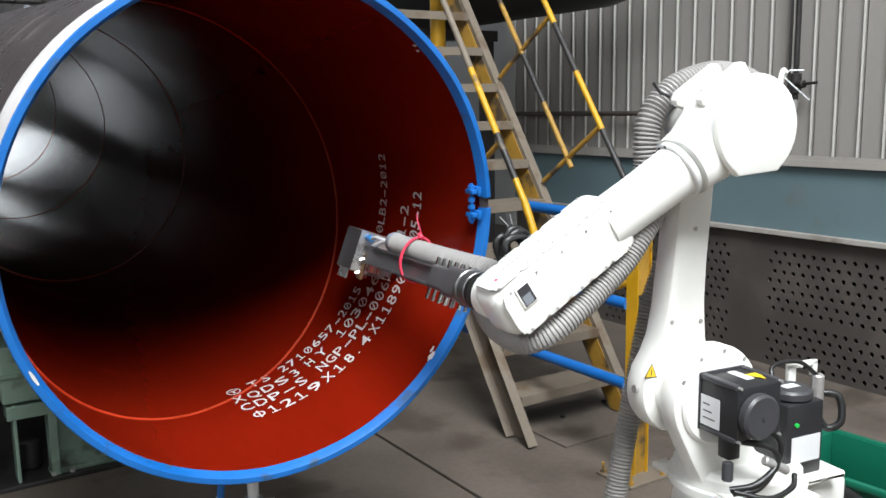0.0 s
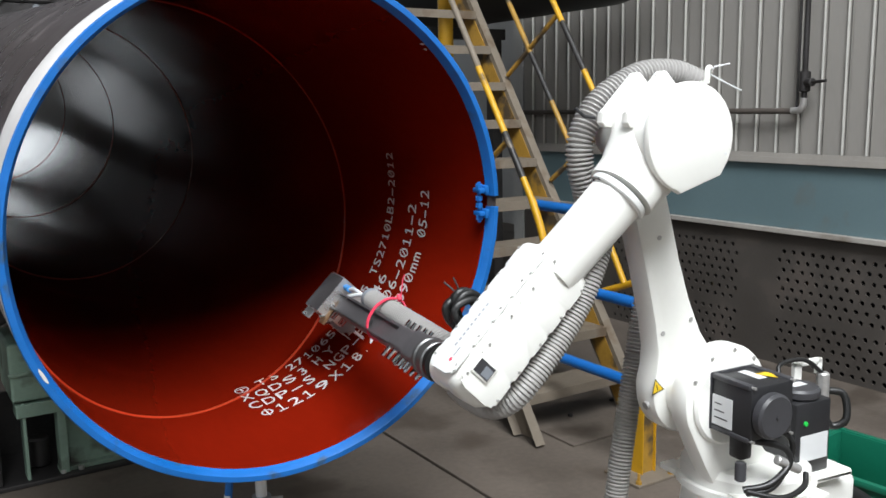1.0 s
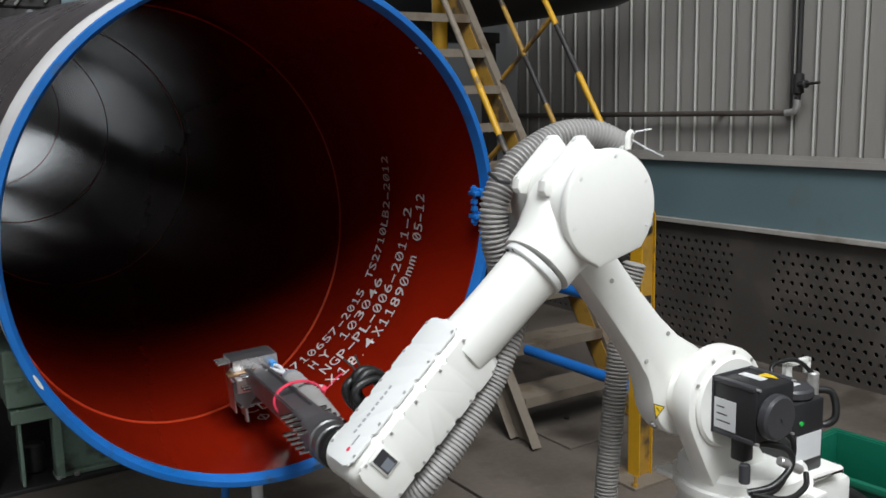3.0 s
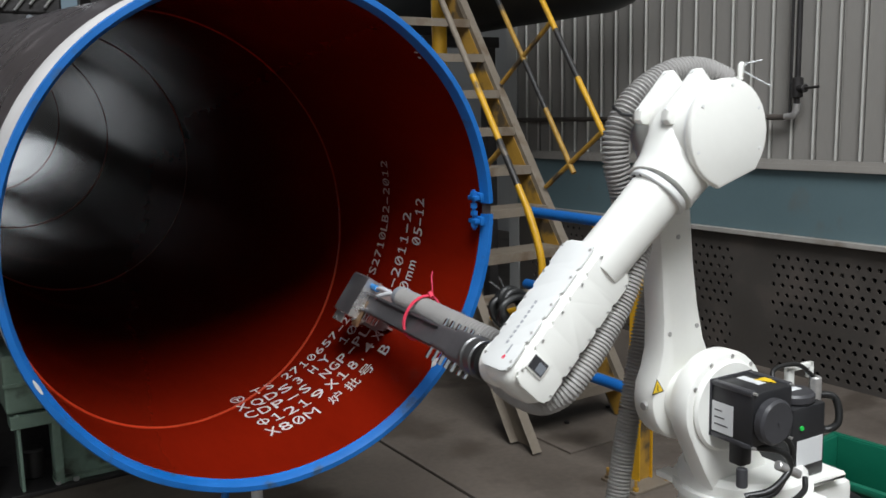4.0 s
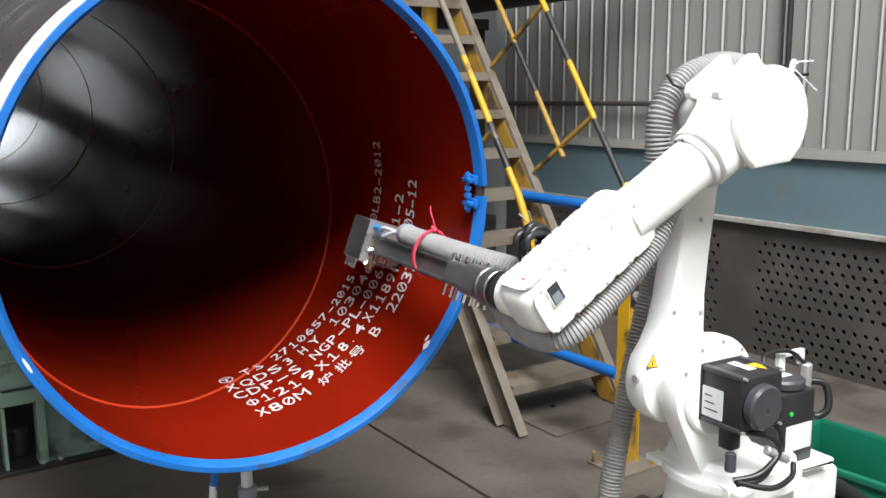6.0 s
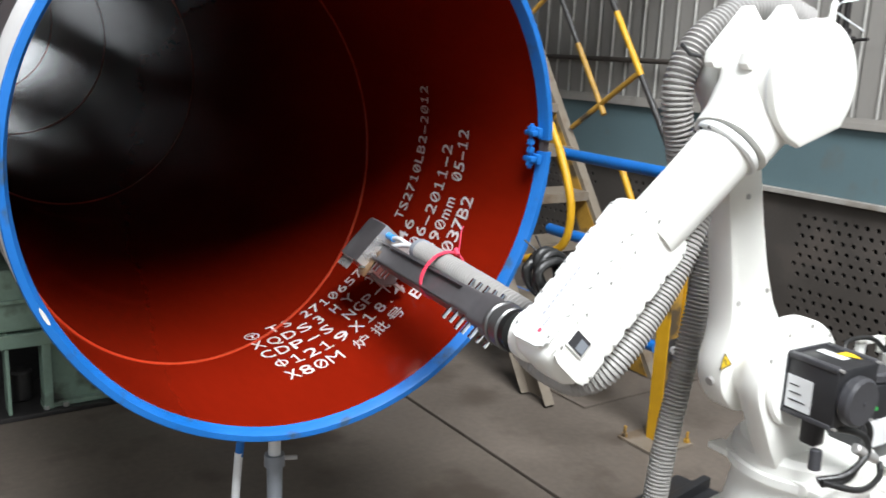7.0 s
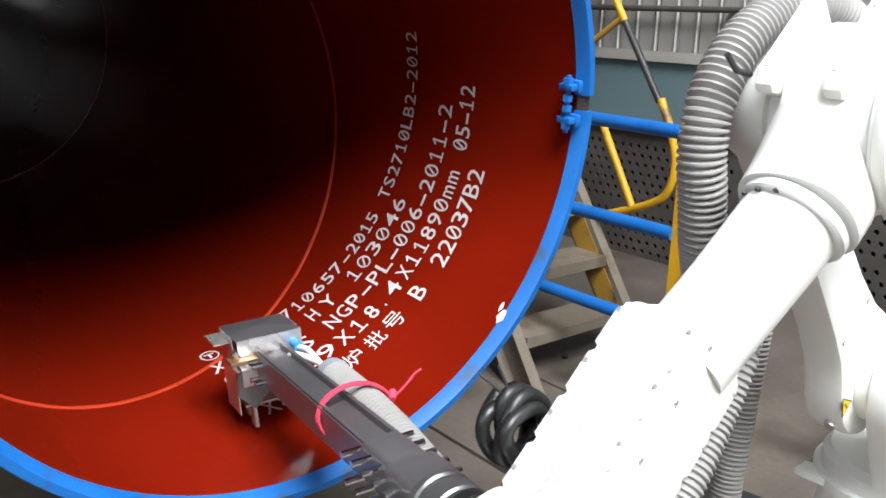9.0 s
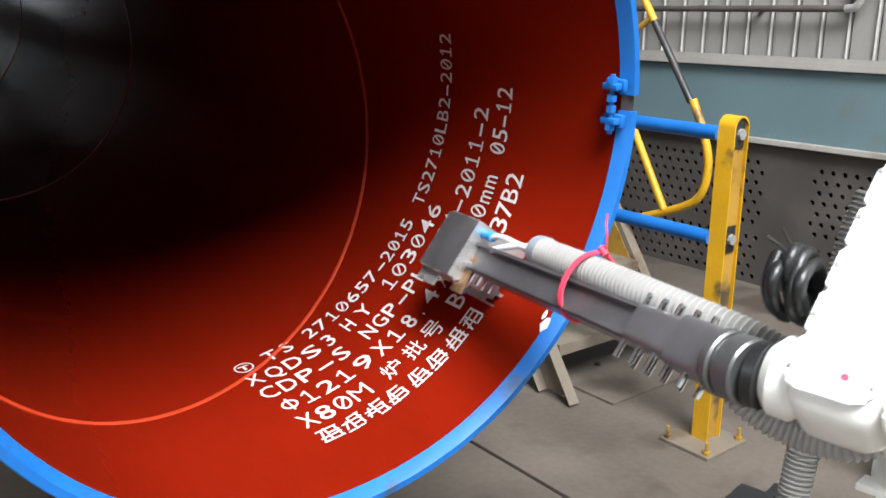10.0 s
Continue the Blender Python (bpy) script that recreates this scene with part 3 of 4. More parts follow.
def robot_poses(t):
    """Poses of turret, upper arm, forearm and boom in the robot's space, and the boom tip's place in the hall."""
    a1, a2, a3, ta, tb = [radians(v) for v in joints(t)]
    u, up = Vector((math.cos(a1), math.sin(a1), 0)), Vector((0, 0, 1))
    n = up.cross(u)
    j2 = A1 * u + H2 * up
    arm = math.sin(a2) * u + math.cos(a2) * up
    j3 = j2 + L2 * arm
    w = math.cos(a3) * u + math.sin(a3) * up
    wrist = j3 + L4 * w + YW * n
    d = Vector((math.cos(tb) * math.cos(ta), math.cos(tb) * math.sin(ta), math.sin(tb)))
    tip = wrist + LT * d + Vector((BX, BY, 0))
    q = PM.inverted() @ tip
    th = math.atan2(q.z, q.x)
    inward = PM.to_3x3() @ Vector((-math.cos(th), 0, -math.sin(th)))
    bz = (inward - d * inward.dot(d)).normalized()
    return (frame_of(Vector(), u, n, up), frame_of(j2, n.cross(arm), n, arm), frame_of(j3, w, n, w.cross(n)),
            frame_of(wrist, d, bz.cross(d), bz), math.degrees(th), a2)


robot = empty("robot_arm", pose(BX, BY, 0), label="white six-axis industrial robot arm carrying a print head", category="robot")


def bolt_row(parent, places, axis, r=0.006, length=0.012, mat=CHROME, name="bolt"):
    ax = Vector(axis).normalized()
    for p in places:
        bm = cyl(bmesh.new(), Vector(p), Vector(p) + ax * length, r, 8)
        part(name, bm, mat, parent)


def build_robot():
    # fixed base and pedestal
    bm = boxed(-0.24, 0.24, -0.22, 0.22, 0.0, 0.02, bev=0.004)
    box(bm, -0.16, 0.16, -0.16, 0.16, 0.02, 0.32, 0.01)
    box(bm, -0.24, 0.24, -0.22, 0.22, 0.32, 0.35, 0.004)
    part("pedestal", bm, DARKST, robot, "dark steel pedestal", smooth=30)
    bm = tube(bmesh.new(), [(0, 0, z) for z in (0.35, 0.38, 0.385, 0.46, 0.52, 0.56)], [0.215, 0.215, 0.18, 0.165, 0.155, 0.155], 40)
    box(bm, 0.06, 0.32, -0.11, 0.11, 0.37, 0.535, 0.02)
    part("base", bm, WHITE, robot, "white cast base", smooth=35)
    # turret, built with x towards the pipe
    hx = A1 - 0.045
    bm = tube(bmesh.new(), [(0, 0, z) for z in (0.561, 0.58, 0.582, 0.61, 0.625)], [0.172, 0.172, 0.16, 0.158, 0.145], 40)
    hub = [(hx + 0.132 * math.cos(a), H2 - 0.008 + 0.132 * math.sin(a)) for a in np.linspace(radians(-28), radians(205), 30)]
    hub += [(hx - 0.10, 0.70), (-0.03, 0.64), (-0.06, 0.59), (0.15, 0.59), (0.185, 0.65)]
    turret = part("turret", bm, WHITE, robot, "white cast turret", smooth=35)
    for lx, ly in ((0.12, 0.11), (-0.05, 0.15), (0.13, -0.14)):
        part("turret_lug", boxed(lx - 0.035, lx + 0.012, ly - 0.02, ly + 0.04, 0.562, 0.578, bev=0.003), WHITE, turret, smooth=35)
    part("shoulder_hub", extrude_outline(hub, -0.01, 0.05, 0.012), WHITE, turret, smooth=35)
    part("turret_deck", extrude_outline([(-0.26, 0.560), (-0.26, 0.575), (-0.18, 0.585), (0.02, 0.592), (0.14, 0.585), (0.14, 0.560)], -0.11, 0.12, 0.012), WHITE, turret, smooth=35)
    part("hub_cover", cyl(bmesh.new(), (hx, 0.045, H2 - 0.008), (hx, 0.062, H2 - 0.008), 0.112, 40, 0.006), WHITE, turret, smooth=35)
    # shoulder motor: black box, round cap, label, warning triangle
    mx = hx - 0.003
    part("shoulder_motor", box(bmesh.new(), mx - 0.064, mx + 0.068, 0.055, 0.185, H2 - 0.062, H2 + 0.066, 0.007), BLACK, turret, "black servo motor", smooth=30)
    part("motor_flange", boxed(mx - 0.070, mx + 0.074, 0.052, 0.064, H2 - 0.068, H2 + 0.072, bev=0.004), BLACKCAP, turret, smooth=30)
    for dx in (-0.060, 0.062):
        for dz in (-0.060, 0.064):
            part("motor_ridge", boxed(mx + dx - 0.009, mx + dx + 0.009, 0.064, 0.180, H2 + dz - 0.006, H2 + dz + 0.006, bev=0.003), BLACKCAP, turret, smooth=30)
            part("flange_bolt", cyl(bmesh.new(), (mx + dx, 0.064, H2 + dz * 1.02), (mx + dx, 0.190, H2 + dz * 1.02), 0.0035, 8), STEEL, turret)
    cx, cz = A1 - 0.03, H2 - 0.002
    bm = cyl(bmesh.new(), (cx, 0.185, cz), (cx, 0.214, cz), 0.053, 40, 0.006)
    cyl(bm, (cx, 0.216, cz), (cx, 0.2175, cz), 0.004, 10)
    part("motor_cap", bm, BLACKCAP, turret, "round black motor cap", smooth=35)
    part("motor_label", boxed(mx + 0.069, mx + 0.0705, 0.068, 0.130, H2 - 0.05, H2 + 0.022), LABEL, turret, "white motor label")
    for k, wd in enumerate((0.022, 0.03, 0.04)):
        part("label_bar", boxed(mx + 0.0706, mx + 0.0712, 0.076, 0.076 + wd, H2 + 0.001 - 0.017 * k, H2 + 0.004 - 0.017 * k), BLACK, turret)
    part("top_label", boxed(mx - 0.02, mx + 0.005, 0.08, 0.145, H2 + 0.0665, H2 + 0.0675), LABEL, turret)
    bm = bmesh.new()
    bm.faces.new([bm.verts.new((mx - 0.035 + x, 0.135 + y, H2 + 0.0676)) for x, y in ((-0.026, -0.022), (0.02, -0.022), (-0.003, 0.026))])
    part("warning_triangle", bm, WARN, turret, "yellow warning triangle")
    part("motor_foot", boxed(mx - 0.005, mx + 0.032, 0.085, 0.125, H2 - 0.135, H2 - 0.062, bev=0.006), BLACK, turret, smooth=30)
    # second, upright motor behind it
    qx = -0.125
    part("turret_motor", boxed(qx - 0.062, qx + 0.062, -0.01, 0.10, 0.585, 0.775, bev=0.006), BLACK, turret, "upright black servo motor", smooth=30)
    bm = cyl(bmesh.new(), (qx, 0.045, 0.775), (qx, 0.045, 0.802), 0.056, 32, 0.006)
    part("turret_motor_cap", bm, BLACKCAP, turret, "round motor cap", smooth=35)
    part("top_label", boxed(qx - 0.025, qx + 0.02, 0.03, 0.055, 0.8025, 0.8035), LABEL, turret)
    part("motor_label", boxed(qx - 0.052, qx + 0.045, 0.1005, 0.1018, 0.622, 0.690), LABEL, turret, "white motor label")
    part("status_lens", cyl(bmesh.new(), (qx + 0.03, 0.10, 0.722), (qx + 0.03, 0.104, 0.722), 0.006, 12), LEDG, turret, "small green status lens")
    # cable bracket, connectors and cables
    bm = boxed(-0.212, -0.186, -0.03, -0.015, 0.62, 0.835, bev=0.003)
    box(bm, -0.29, -0.186, -0.03, -0.015, 0.82, 0.835, 0.003)
    box(bm, -0.29, -0.272, -0.03, -0.015, 0.79, 0.835, 0.003)
    part("cable_bracket", bm, WHITE, turret, "white cable bracket", smooth=30)
    part("connector", cyl(bmesh.new(), (-0.262, 0.01, 0.70), (-0.262, 0.01, 0.805), 0.017, 16, 0.004), STEEL, turret, smooth=40)
    part("connector", cyl(bmesh.new(), (cx - 0.03, 0.19, H2 - 0.115), (cx - 0.095, 0.20, H2 - 0.15), 0.0115, 16, 0.003), STEEL, turret, smooth=40)
    part("connector", cyl(bmesh.new(), (cx + 0.04, 0.15, H2 - 0.12), (cx + 0.045, 0.155, H2 - 0.165), 0.013, 16, 0.003), BLACKCAP, turret, smooth=40)
    for pts, r in (([(cx + 0.02, 0.16, H2 - 0.07), (cx - 0.05, 0.19, H2 - 0.09), (cx - 0.06, 0.20, H2 - 0.13), (cx, 0.20, H2 - 0.165), (cx + 0.05, 0.17, H2 - 0.18)], 0.008),
                   ([(cx - 0.05, 0.15, H2 - 0.05), (cx - 0.085, 0.18, H2 - 0.08), (cx - 0.08, 0.185, H2 - 0.13), (cx - 0.01, 0.20, H2 - 0.175), (cx + 0.05, 0.18, H2 - 0.185)], 0.007),
                   ([(cx + 0.05, 0.18, H2 - 0.18), (cx - 0.02, 0.22, H2 - 0.195), (cx - 0.10, 0.21, H2 - 0.19), (cx - 0.13, 0.19, H2 - 0.17)], 0.007),
                   ([(-0.10, 0.02, 0.80), (-0.12, -0.01, 0.84), (-0.20, 0.0, 0.845), (-0.262, 0.01, 0.80)], 0.006),
                   ([(-0.262, 0.01, 0.70), (-0.28, 0.03, 0.66), (-0.31, 0.05, 0.68), (-0.32, 0.03, 0.74), (-0.28, 0.0, 0.75)], 0.010)):
        part("motor_cable", tube(bmesh.new(), smooth_path(pts, 8), r, 10), RUBBER, turret, smooth=60)
    bolt_row(turret, [(hx + 0.120 * math.cos(a), 0.05, H2 - 0.008 + 0.120 * math.sin(a)) for a in (0.5, 1.1, 1.7, 2.3, 2.9)], (0, 1, 0), 0.005, 0.003, STEEL)
    # upper arm: link behind the hub
    out = [(0.112 * math.cos(a), 0.112 * math.sin(a)) for a in np.linspace(radians(165), radians(370), 26)]
    out += [(0.104, 0.05), (0.084, 0.085), (0.068, 0.13), (0.060, 0.20), (0.056, 0.32), (0.054, L2 - 0.05)]
    out += [(0.075 * math.cos(a), L2 + 0.075 * math.sin(a)) for a in np.linspace(radians(0), radians(180), 16)]
    out += [(-0.050, L2 - 0.06), (-0.052, 0.32), (-0.058, 0.22), (-0.072, 0.13), (-0.094, 0.07)]
    arm = part("upper_arm", extrude_outline(out, -0.108, -0.034, 0.014), WHITE, robot, "white upper arm link", smooth=35)
    part("elbow_boss", cyl(bmesh.new(), (0, -0.036, L2), (0, 0.004, L2), 0.066, 32, 0.004), WHITE, arm, smooth=35)
    part("shoulder_boss", cyl(bmesh.new(), (0, -0.036, 0), (0, -0.008, 0), 0.076, 36, 0.004), WHITE, arm, smooth=35)
    for nm, r, mat, lift in (("warning_border", 1.25, BLACK, 0.0), ("warning_triangle", 1.0, WARN, 0.0006)):
        bm = bmesh.new()
        bm.faces.new([bm.verts.new((0.094 + r * x, -0.0335 + lift, 0.048 + r * z)) for x, z in ((-0.016, -0.012), (0.016, -0.012), (0.0, 0.018))])
        part(nm, bm, mat, arm, "yellow electric warning triangle")
    part("warning_flash", boxed(0.0928, 0.0952, -0.0328, -0.0322, 0.040, 0.054), BLACK, arm)
    bolt_row(arm, [(0.045, -0.035, 0.17), (-0.045, -0.035, 0.17), (0.0, -0.035, 0.40)], (0, 1, 0), 0.006, 0.003, STEEL)
    part("drain_plug", cyl(bmesh.new(), (0.108, -0.06, 0.0), (0.120, -0.06, 0.0), 0.010, 12), STEEL, arm)
    # forearm: elbow housing, tube and long wrist body
    cover = []
    for a in np.linspace(0, 2 * math.pi, 56, endpoint=False):
        r, c = 0.117, math.cos(a + radians(62))
        cover.append((r * math.cos(a), r * math.sin(a)) if c < 0.86 else (0.117 * 0.90 / c * math.cos(a), 0.117 * 0.90 / c * math.sin(a)))
    bm = extrude_outline([(x * 0.97, z * 0.97) for x, z in cover], 0.0, 0.116, 0.012)
    absorb(bm, loft([((-0.02, 0.045, 0.01), 0.060, 0.105), ((0.05, 0.046, 0.006), 0.062, 0.102), ((0.095, 0.048, 0.002), 0.070, 0.088), ((0.125, 0.05, 0.0), 0.074, 0.076), ((0.165, 0.05, 0.0), 0.073, 0.073)], 36, 2.3))
    forearm = part("forearm_housing", bm, WHITE, robot, "white elbow housing", smooth=40)
    part("elbow_cover", extrude_outline(cover, 0.1178, 0.138, 0.007), WHITE, forearm, "round white cover with a flat corner", smooth=35)
    part("cover_joint", extrude_outline([(x * 0.985, z * 0.985) for x, z in cover], 0.1155, 0.1195), PLATE, forearm)
    for y0 in (-0.012, 0.072):
        bm = extrude_outline([(-0.080, 0.06), (-0.080, 0.118), (-0.070, 0.126), (0.052, 0.126), (0.068, 0.114), (0.070, 0.102), (0.045, 0.07)], y0 - 0.012, y0 + 0.012, 0.004)
        part("mounting_rib", bm, WHITE, forearm, smooth=30)
        bolt_row(forearm, [(-0.062, y0, 0.126), (0.046, y0, 0.126)], (0, 0, 1), 0.005, 0.002, PLATE)
    part("hex_key_bolt", tube(bmesh.new(), [(0.06, -0.03, 0.12), (0.075, -0.035, 0.14), (0.08, -0.035, 0.17)], 0.004, 8), BLACK, forearm)
    bolt_row(forearm, [(0.101 * math.cos(a), 0.1378, 0.101 * math.sin(a)) for a in (0.4, 1.4, 2.4, 3.4, 4.3)], (0, 1, 0), 0.004, 0.001, PLATE)
    part("flange_ring", cyl(bmesh.new(), (0.166, 0.05, 0.0), (0.182, 0.048, 0.0), 0.069, 40, 0.003), PLATE, forearm, "bolted flange ring", smooth=35)
    bolt_row(forearm, [(0.181, 0.049 + 0.0635 * math.cos(a), 0.0635 * math.sin(a)) for a in np.linspace(0, 2 * math.pi, 16, endpoint=False)], (1, 0, 0), 0.0040, 0.002, DARKST)
    part("forearm_tube", loft([((0.18, 0.048, 0.0), 0.0595, 0.0595), ((0.28, 0.034, -0.003), 0.057, 0.058), ((0.40, 0.015, -0.006), 0.056, 0.058)], 32, 2.2), WHITE, forearm, "white forearm tube", smooth=40)
    body = [((0.350, 0.010, -0.010), 0.034, 0.046), ((0.362, 0.008, -0.013), 0.054, 0.060), ((0.40, 0.004, -0.014), 0.060, 0.065), ((0.50, 0.0, -0.014), 0.061, 0.067), ((0.58, 0.0, -0.014), 0.061, 0.067),
            ((0.64, 0.0, -0.014), 0.060, 0.066), ((0.675, 0.0, -0.013), 0.058, 0.063), ((0.701, 0.0, -0.012), 0.052, 0.056), ((0.714, 0.0, -0.012), 0.040, 0.043), ((0.718, 0.0, -0.012), 0.02, 0.022)]
    part("wrist_body", loft(body, 40, 5.0), WHITE, forearm, "long white wrist casing", smooth=40)
    # flat covers with scalloped edges on the top and the outer side
    for side in ("top", "side"):
        pts = [(0.372 + 0.324 * k / 66, 0.052 - (0.006 if k % 13 < 2 else 0.0)) for k in range(67)]
        pts = [(0.366, 0.03)] + pts + [(0.702, 0.03)]
        bm = extrude_outline(pts + [(a, -v) for a, v in reversed(pts)], 0.0, 0.005, 0.001)
        if side == "top":
            m = Matrix(((1, 0, 0, 0), (0, 0, 1, 0), (0, 1, 0, 0.0505), (0, 0, 0, 1)))
        else:
            m = Matrix(((1, 0, 0, 0), (0, 1, 0, 0.0592), (0, 0, 1.05, -0.014), (0, 0, 0, 1)))
        bmesh.ops.transform(bm, matrix=m, verts=bm.verts)
        part("cover_plate", bm, PLATE if side == "top" else WHITE, forearm, "light grey cover plate", smooth=30)
        for k in range(5):
            for sgn in (-1, 1):
                p = Vector((0.384 + 0.073 * k, 0.005, 0.047 * sgn))
                part("cover_screw", cyl(bmesh.new(), m @ p, m @ (p + Vector((0, 0.0025, 0))), 0.0030, 8), STEEL, forearm)
    # maker's marking on the top cover: small plain bars and a red spot
    for k in range(9):
        part("marking_bar", boxed(0.53 + 0.013 * k, 0.538 + 0.013 * k, -0.008, -0.001, 0.0556, 0.0560), MARKB, forearm)
    part("marking_spot", cyl(bmesh.new(), (0.672, 0.015, 0.0556), (0.672, 0.015, 0.0560), 0.005, 12), PINK, forearm)
    part("marking_bar", boxed(0.640, 0.663, 0.013, 0.018, 0.0556, 0.0560), MARKB, forearm)
    # square inspection opening on the side
    part("window_frame", boxed(0.630, 0.668, 0.0640, 0.0680, -0.016, 0.036, bev=0.001), WHITE, forearm, smooth=30)
    part("inspection_window", boxed(0.634, 0.664, 0.0675, 0.0687, -0.012, 0.032), BLACKCAP, forearm, "dark square inspection opening")
    part("window_insert", boxed(0.640, 0.661, 0.0682, 0.0692, -0.010, 0.012), GREYP, forearm)
    # wrist neck towards the boom
    part("wrist_neck", cyl(bmesh.new(), (L4 - 0.010, -0.092, -0.006), (L4 - 0.010, -0.04, -0.010), 0.052, 32, 0.014), WHITE, forearm, "white wrist neck", smooth=35)
    part("neck_seal", cyl(bmesh.new(), (L4, -0.106, 0.0), (L4, -0.091, 0.0), 0.043, 32), RUBBER, forearm, "black rubber seal", smooth=35)
    # conduit along the underside and the high loop over the elbow
    part("forearm_conduit", hose([(0.67, -0.165, -0.055), (0.688, -0.125, -0.085), (0.692, -0.07, -0.108), (0.682, -0.01, -0.118), (0.645, 0.028, -0.119), (0.59, 0.042, -0.115), (0.50, 0.04, -0.112), (0.40, 0.034, -0.102), (0.32, 0.03, -0.078), (0.25, 0.01, -0.060), (0.19, -0.04, -0.055)], 0.027, 0.0085, 0.14), HOSE, forearm, "ribbed grey conduit", smooth=50)
    part("elbow_conduit", hose([(-0.225, -0.06, -0.06), (-0.195, -0.075, 0.005), (-0.13, -0.08, 0.065), (-0.05, -0.08, 0.098), (0.02, -0.08, 0.108), (0.09, -0.08, 0.090), (0.135, -0.08, 0.048), (0.162, -0.08, 0.0), (0.19, -0.085, -0.06), (0.205, -0.10, -0.14)], 0.032), HOSE, forearm, "ribbed grey conduit", smooth=50)
    part("conduit_clip", tube(bmesh.new(), smooth_path([(-0.13, 0.10, 0.03), (-0.15, 0.10, 0.05), (-0.165, 0.09, 0.04), (-0.15, 0.08, 0.02), (-0.13, 0.08, 0.03)], 4), 0.006, 8), WHITE, forearm, smooth=50)
    for dz, dy in ((0.03, 0.02), (-0.02, 0.0)):
        part("tie_tail", tube(bmesh.new(), [(-0.155, 0.09, 0.035), (-0.17, 0.10, 0.01 + dz), (-0.19, 0.10 + dy, -0.02 + dz * 1.6)], 0.0018, 6), TUBEW, forearm)
    # coil of black cable behind the wrist body
    coil = [(0.555 + 0.035 * math.cos(a) + 0.010 * math.sin(0.37 * a), -0.070 - 0.0017 * a, 0.030 + 0.043 * math.sin(a) + 0.006 * math.sin(2.3 * a)) for a in np.linspace(0, 2 * math.pi * 4.3, 110)]
    part("cable_coil", tube(bmesh.new(), coil, 0.0090, 8), RUBBER, forearm, "coiled black cable", smooth=60)
    for k in range(2):
        part("coil_tie", tube(bmesh.new(), smooth_path([(0.54 + 0.01 * k, -0.09, 0.072), (0.53 + 0.012 * k, -0.10, 0.086), (0.52 + 0.02 * k, -0.11 - 0.01 * k, 0.102 + 0.006 * k)], 4), 0.002, 6), RUBBER, forearm)
    # boom with the print head
    bm = cyl(bmesh.new(), (-0.02, 0, 0), (0.012, 0, 0), 0.045, 32, 0.003)
    cyl(bm, (0.018, 0, 0), (0.034, 0, 0), 0.046, 32, 0.003)
    cyl(bm, (0.012, 0, 0), (0.018, 0, 0), 0.038, 32)
    boom = part("boom_flange", bm, FLANGE, robot, "dark steel tool flange", smooth=35)
    bm = loft([((0.034, 0, 0), 0.036, 0.036), ((0.05, 0, 0), 0.038, 0.036), ((0.10, 0, 0), 0.038, 0.036), ((0.101, 0, 0), 0.031, 0.033), ((0.19, 0, 0), 0.030, 0.033)], 32, 6)
    part("boom_socket", bm, BEAM, boom, "grey boom socket", smooth=35)
    bm = bmesh.new()
    sec = [(-0.026, -0.030), (0.026, -0.030), (0.026, 0.030), (0.020, 0.030), (0.020, 0.020), (-0.020, 0.020), (-0.020, 0.030), (-0.026, 0.030)]
    lo, hi = [[bm.verts.new((x, y, z)) for y, z in sec] for x in (0.10, 0.72)]
    bm.faces.new(lo), bm.faces.new(hi)
    for k in range(8):
        bm.faces.new((lo[k], lo[(k + 1) % 8], hi[(k + 1) % 8], hi[k]))
    part("boom_beam", bm, BEAM, boom, "long grey metal channel beam", smooth=30)
    part("boom_cover", boxed(0.17, 0.715, 0.0265, 0.0290, -0.027, 0.027, bev=0.001), BEAM, boom)
    rows = [(0.06 + 0.033 * k, 0.030, s) for k in range(5) for s in (-0.020, 0.020)]
    bolt_row(boom, rows, (0, 1, 0), 0.0048, 0.028)
    bolt_row(boom, [(x, -0.030, z) for x, y, z in rows], (0, -1, 0), 0.0048, 0.018)
    bolt_row(boom, [(0.665 + 0.025 * k, 0.028, s) for k in range(2) for s in (-0.016, 0.016)], (0, 1, 0), 0.0045, 0.022)
    head = part("print_head", boxed(0.735, 0.835, -0.056, 0.052, -0.045, 0.044, bev=0.003), SHEET, boom, "stainless print head box", smooth=30)
    part("head_top", boxed(0.722, 0.842, -0.062, 0.058, 0.045, 0.049, bev=0.001), BEAM, boom, "dull steel head cover", smooth=30)
    part("head_lip", boxed(0.720, 0.7225, -0.062, 0.058, -0.005, 0.049), SHEET, boom, "bright sheet edge")
    bm = bmesh.new()
    for x in (0.7285, 0.7315):
        bm.faces.new([bm.verts.new((x, y, z)) for y, z in ((-0.064, 0.049), (0.010, 0.049), (0.010, -0.02), (-0.030, -0.088), (-0.064, -0.088))])
    part("rear_plate", bm, SHEET, boom, "bright stainless rear plate")
    part("head_side", boxed(0.75, 0.83, 0.0585, 0.0605, -0.10, 0.049), SHEET, boom, "stainless side sheet")
    part("head_side", boxed(0.75, 0.83, -0.0645, -0.0625, -0.085, 0.049), SHEET, boom, "stainless side sheet")
    bm = bmesh.new()
    for x in (0.738, 0.7405):
        bm.faces.new([bm.verts.new((x, y, z)) for y, z in ((0.002, 0.012), (0.062, 0.012), (0.062, -0.060), (0.034, -0.090), (0.002, -0.060))])
    part("front_plate", bm, BEAM, boom, "dull steel front plate")
    part("side_flap", boxed(0.765, 0.838, 0.0605, 0.088, 0.036, 0.0385), SHEET, boom, "bright sheet flap")
    bm = boxed(0.698, 0.737, -0.004, 0.078, 0.012, 0.020, bev=0.002)
    part("head_bracket", bm, COPPER, boom, "brown angle bracket", smooth=30)
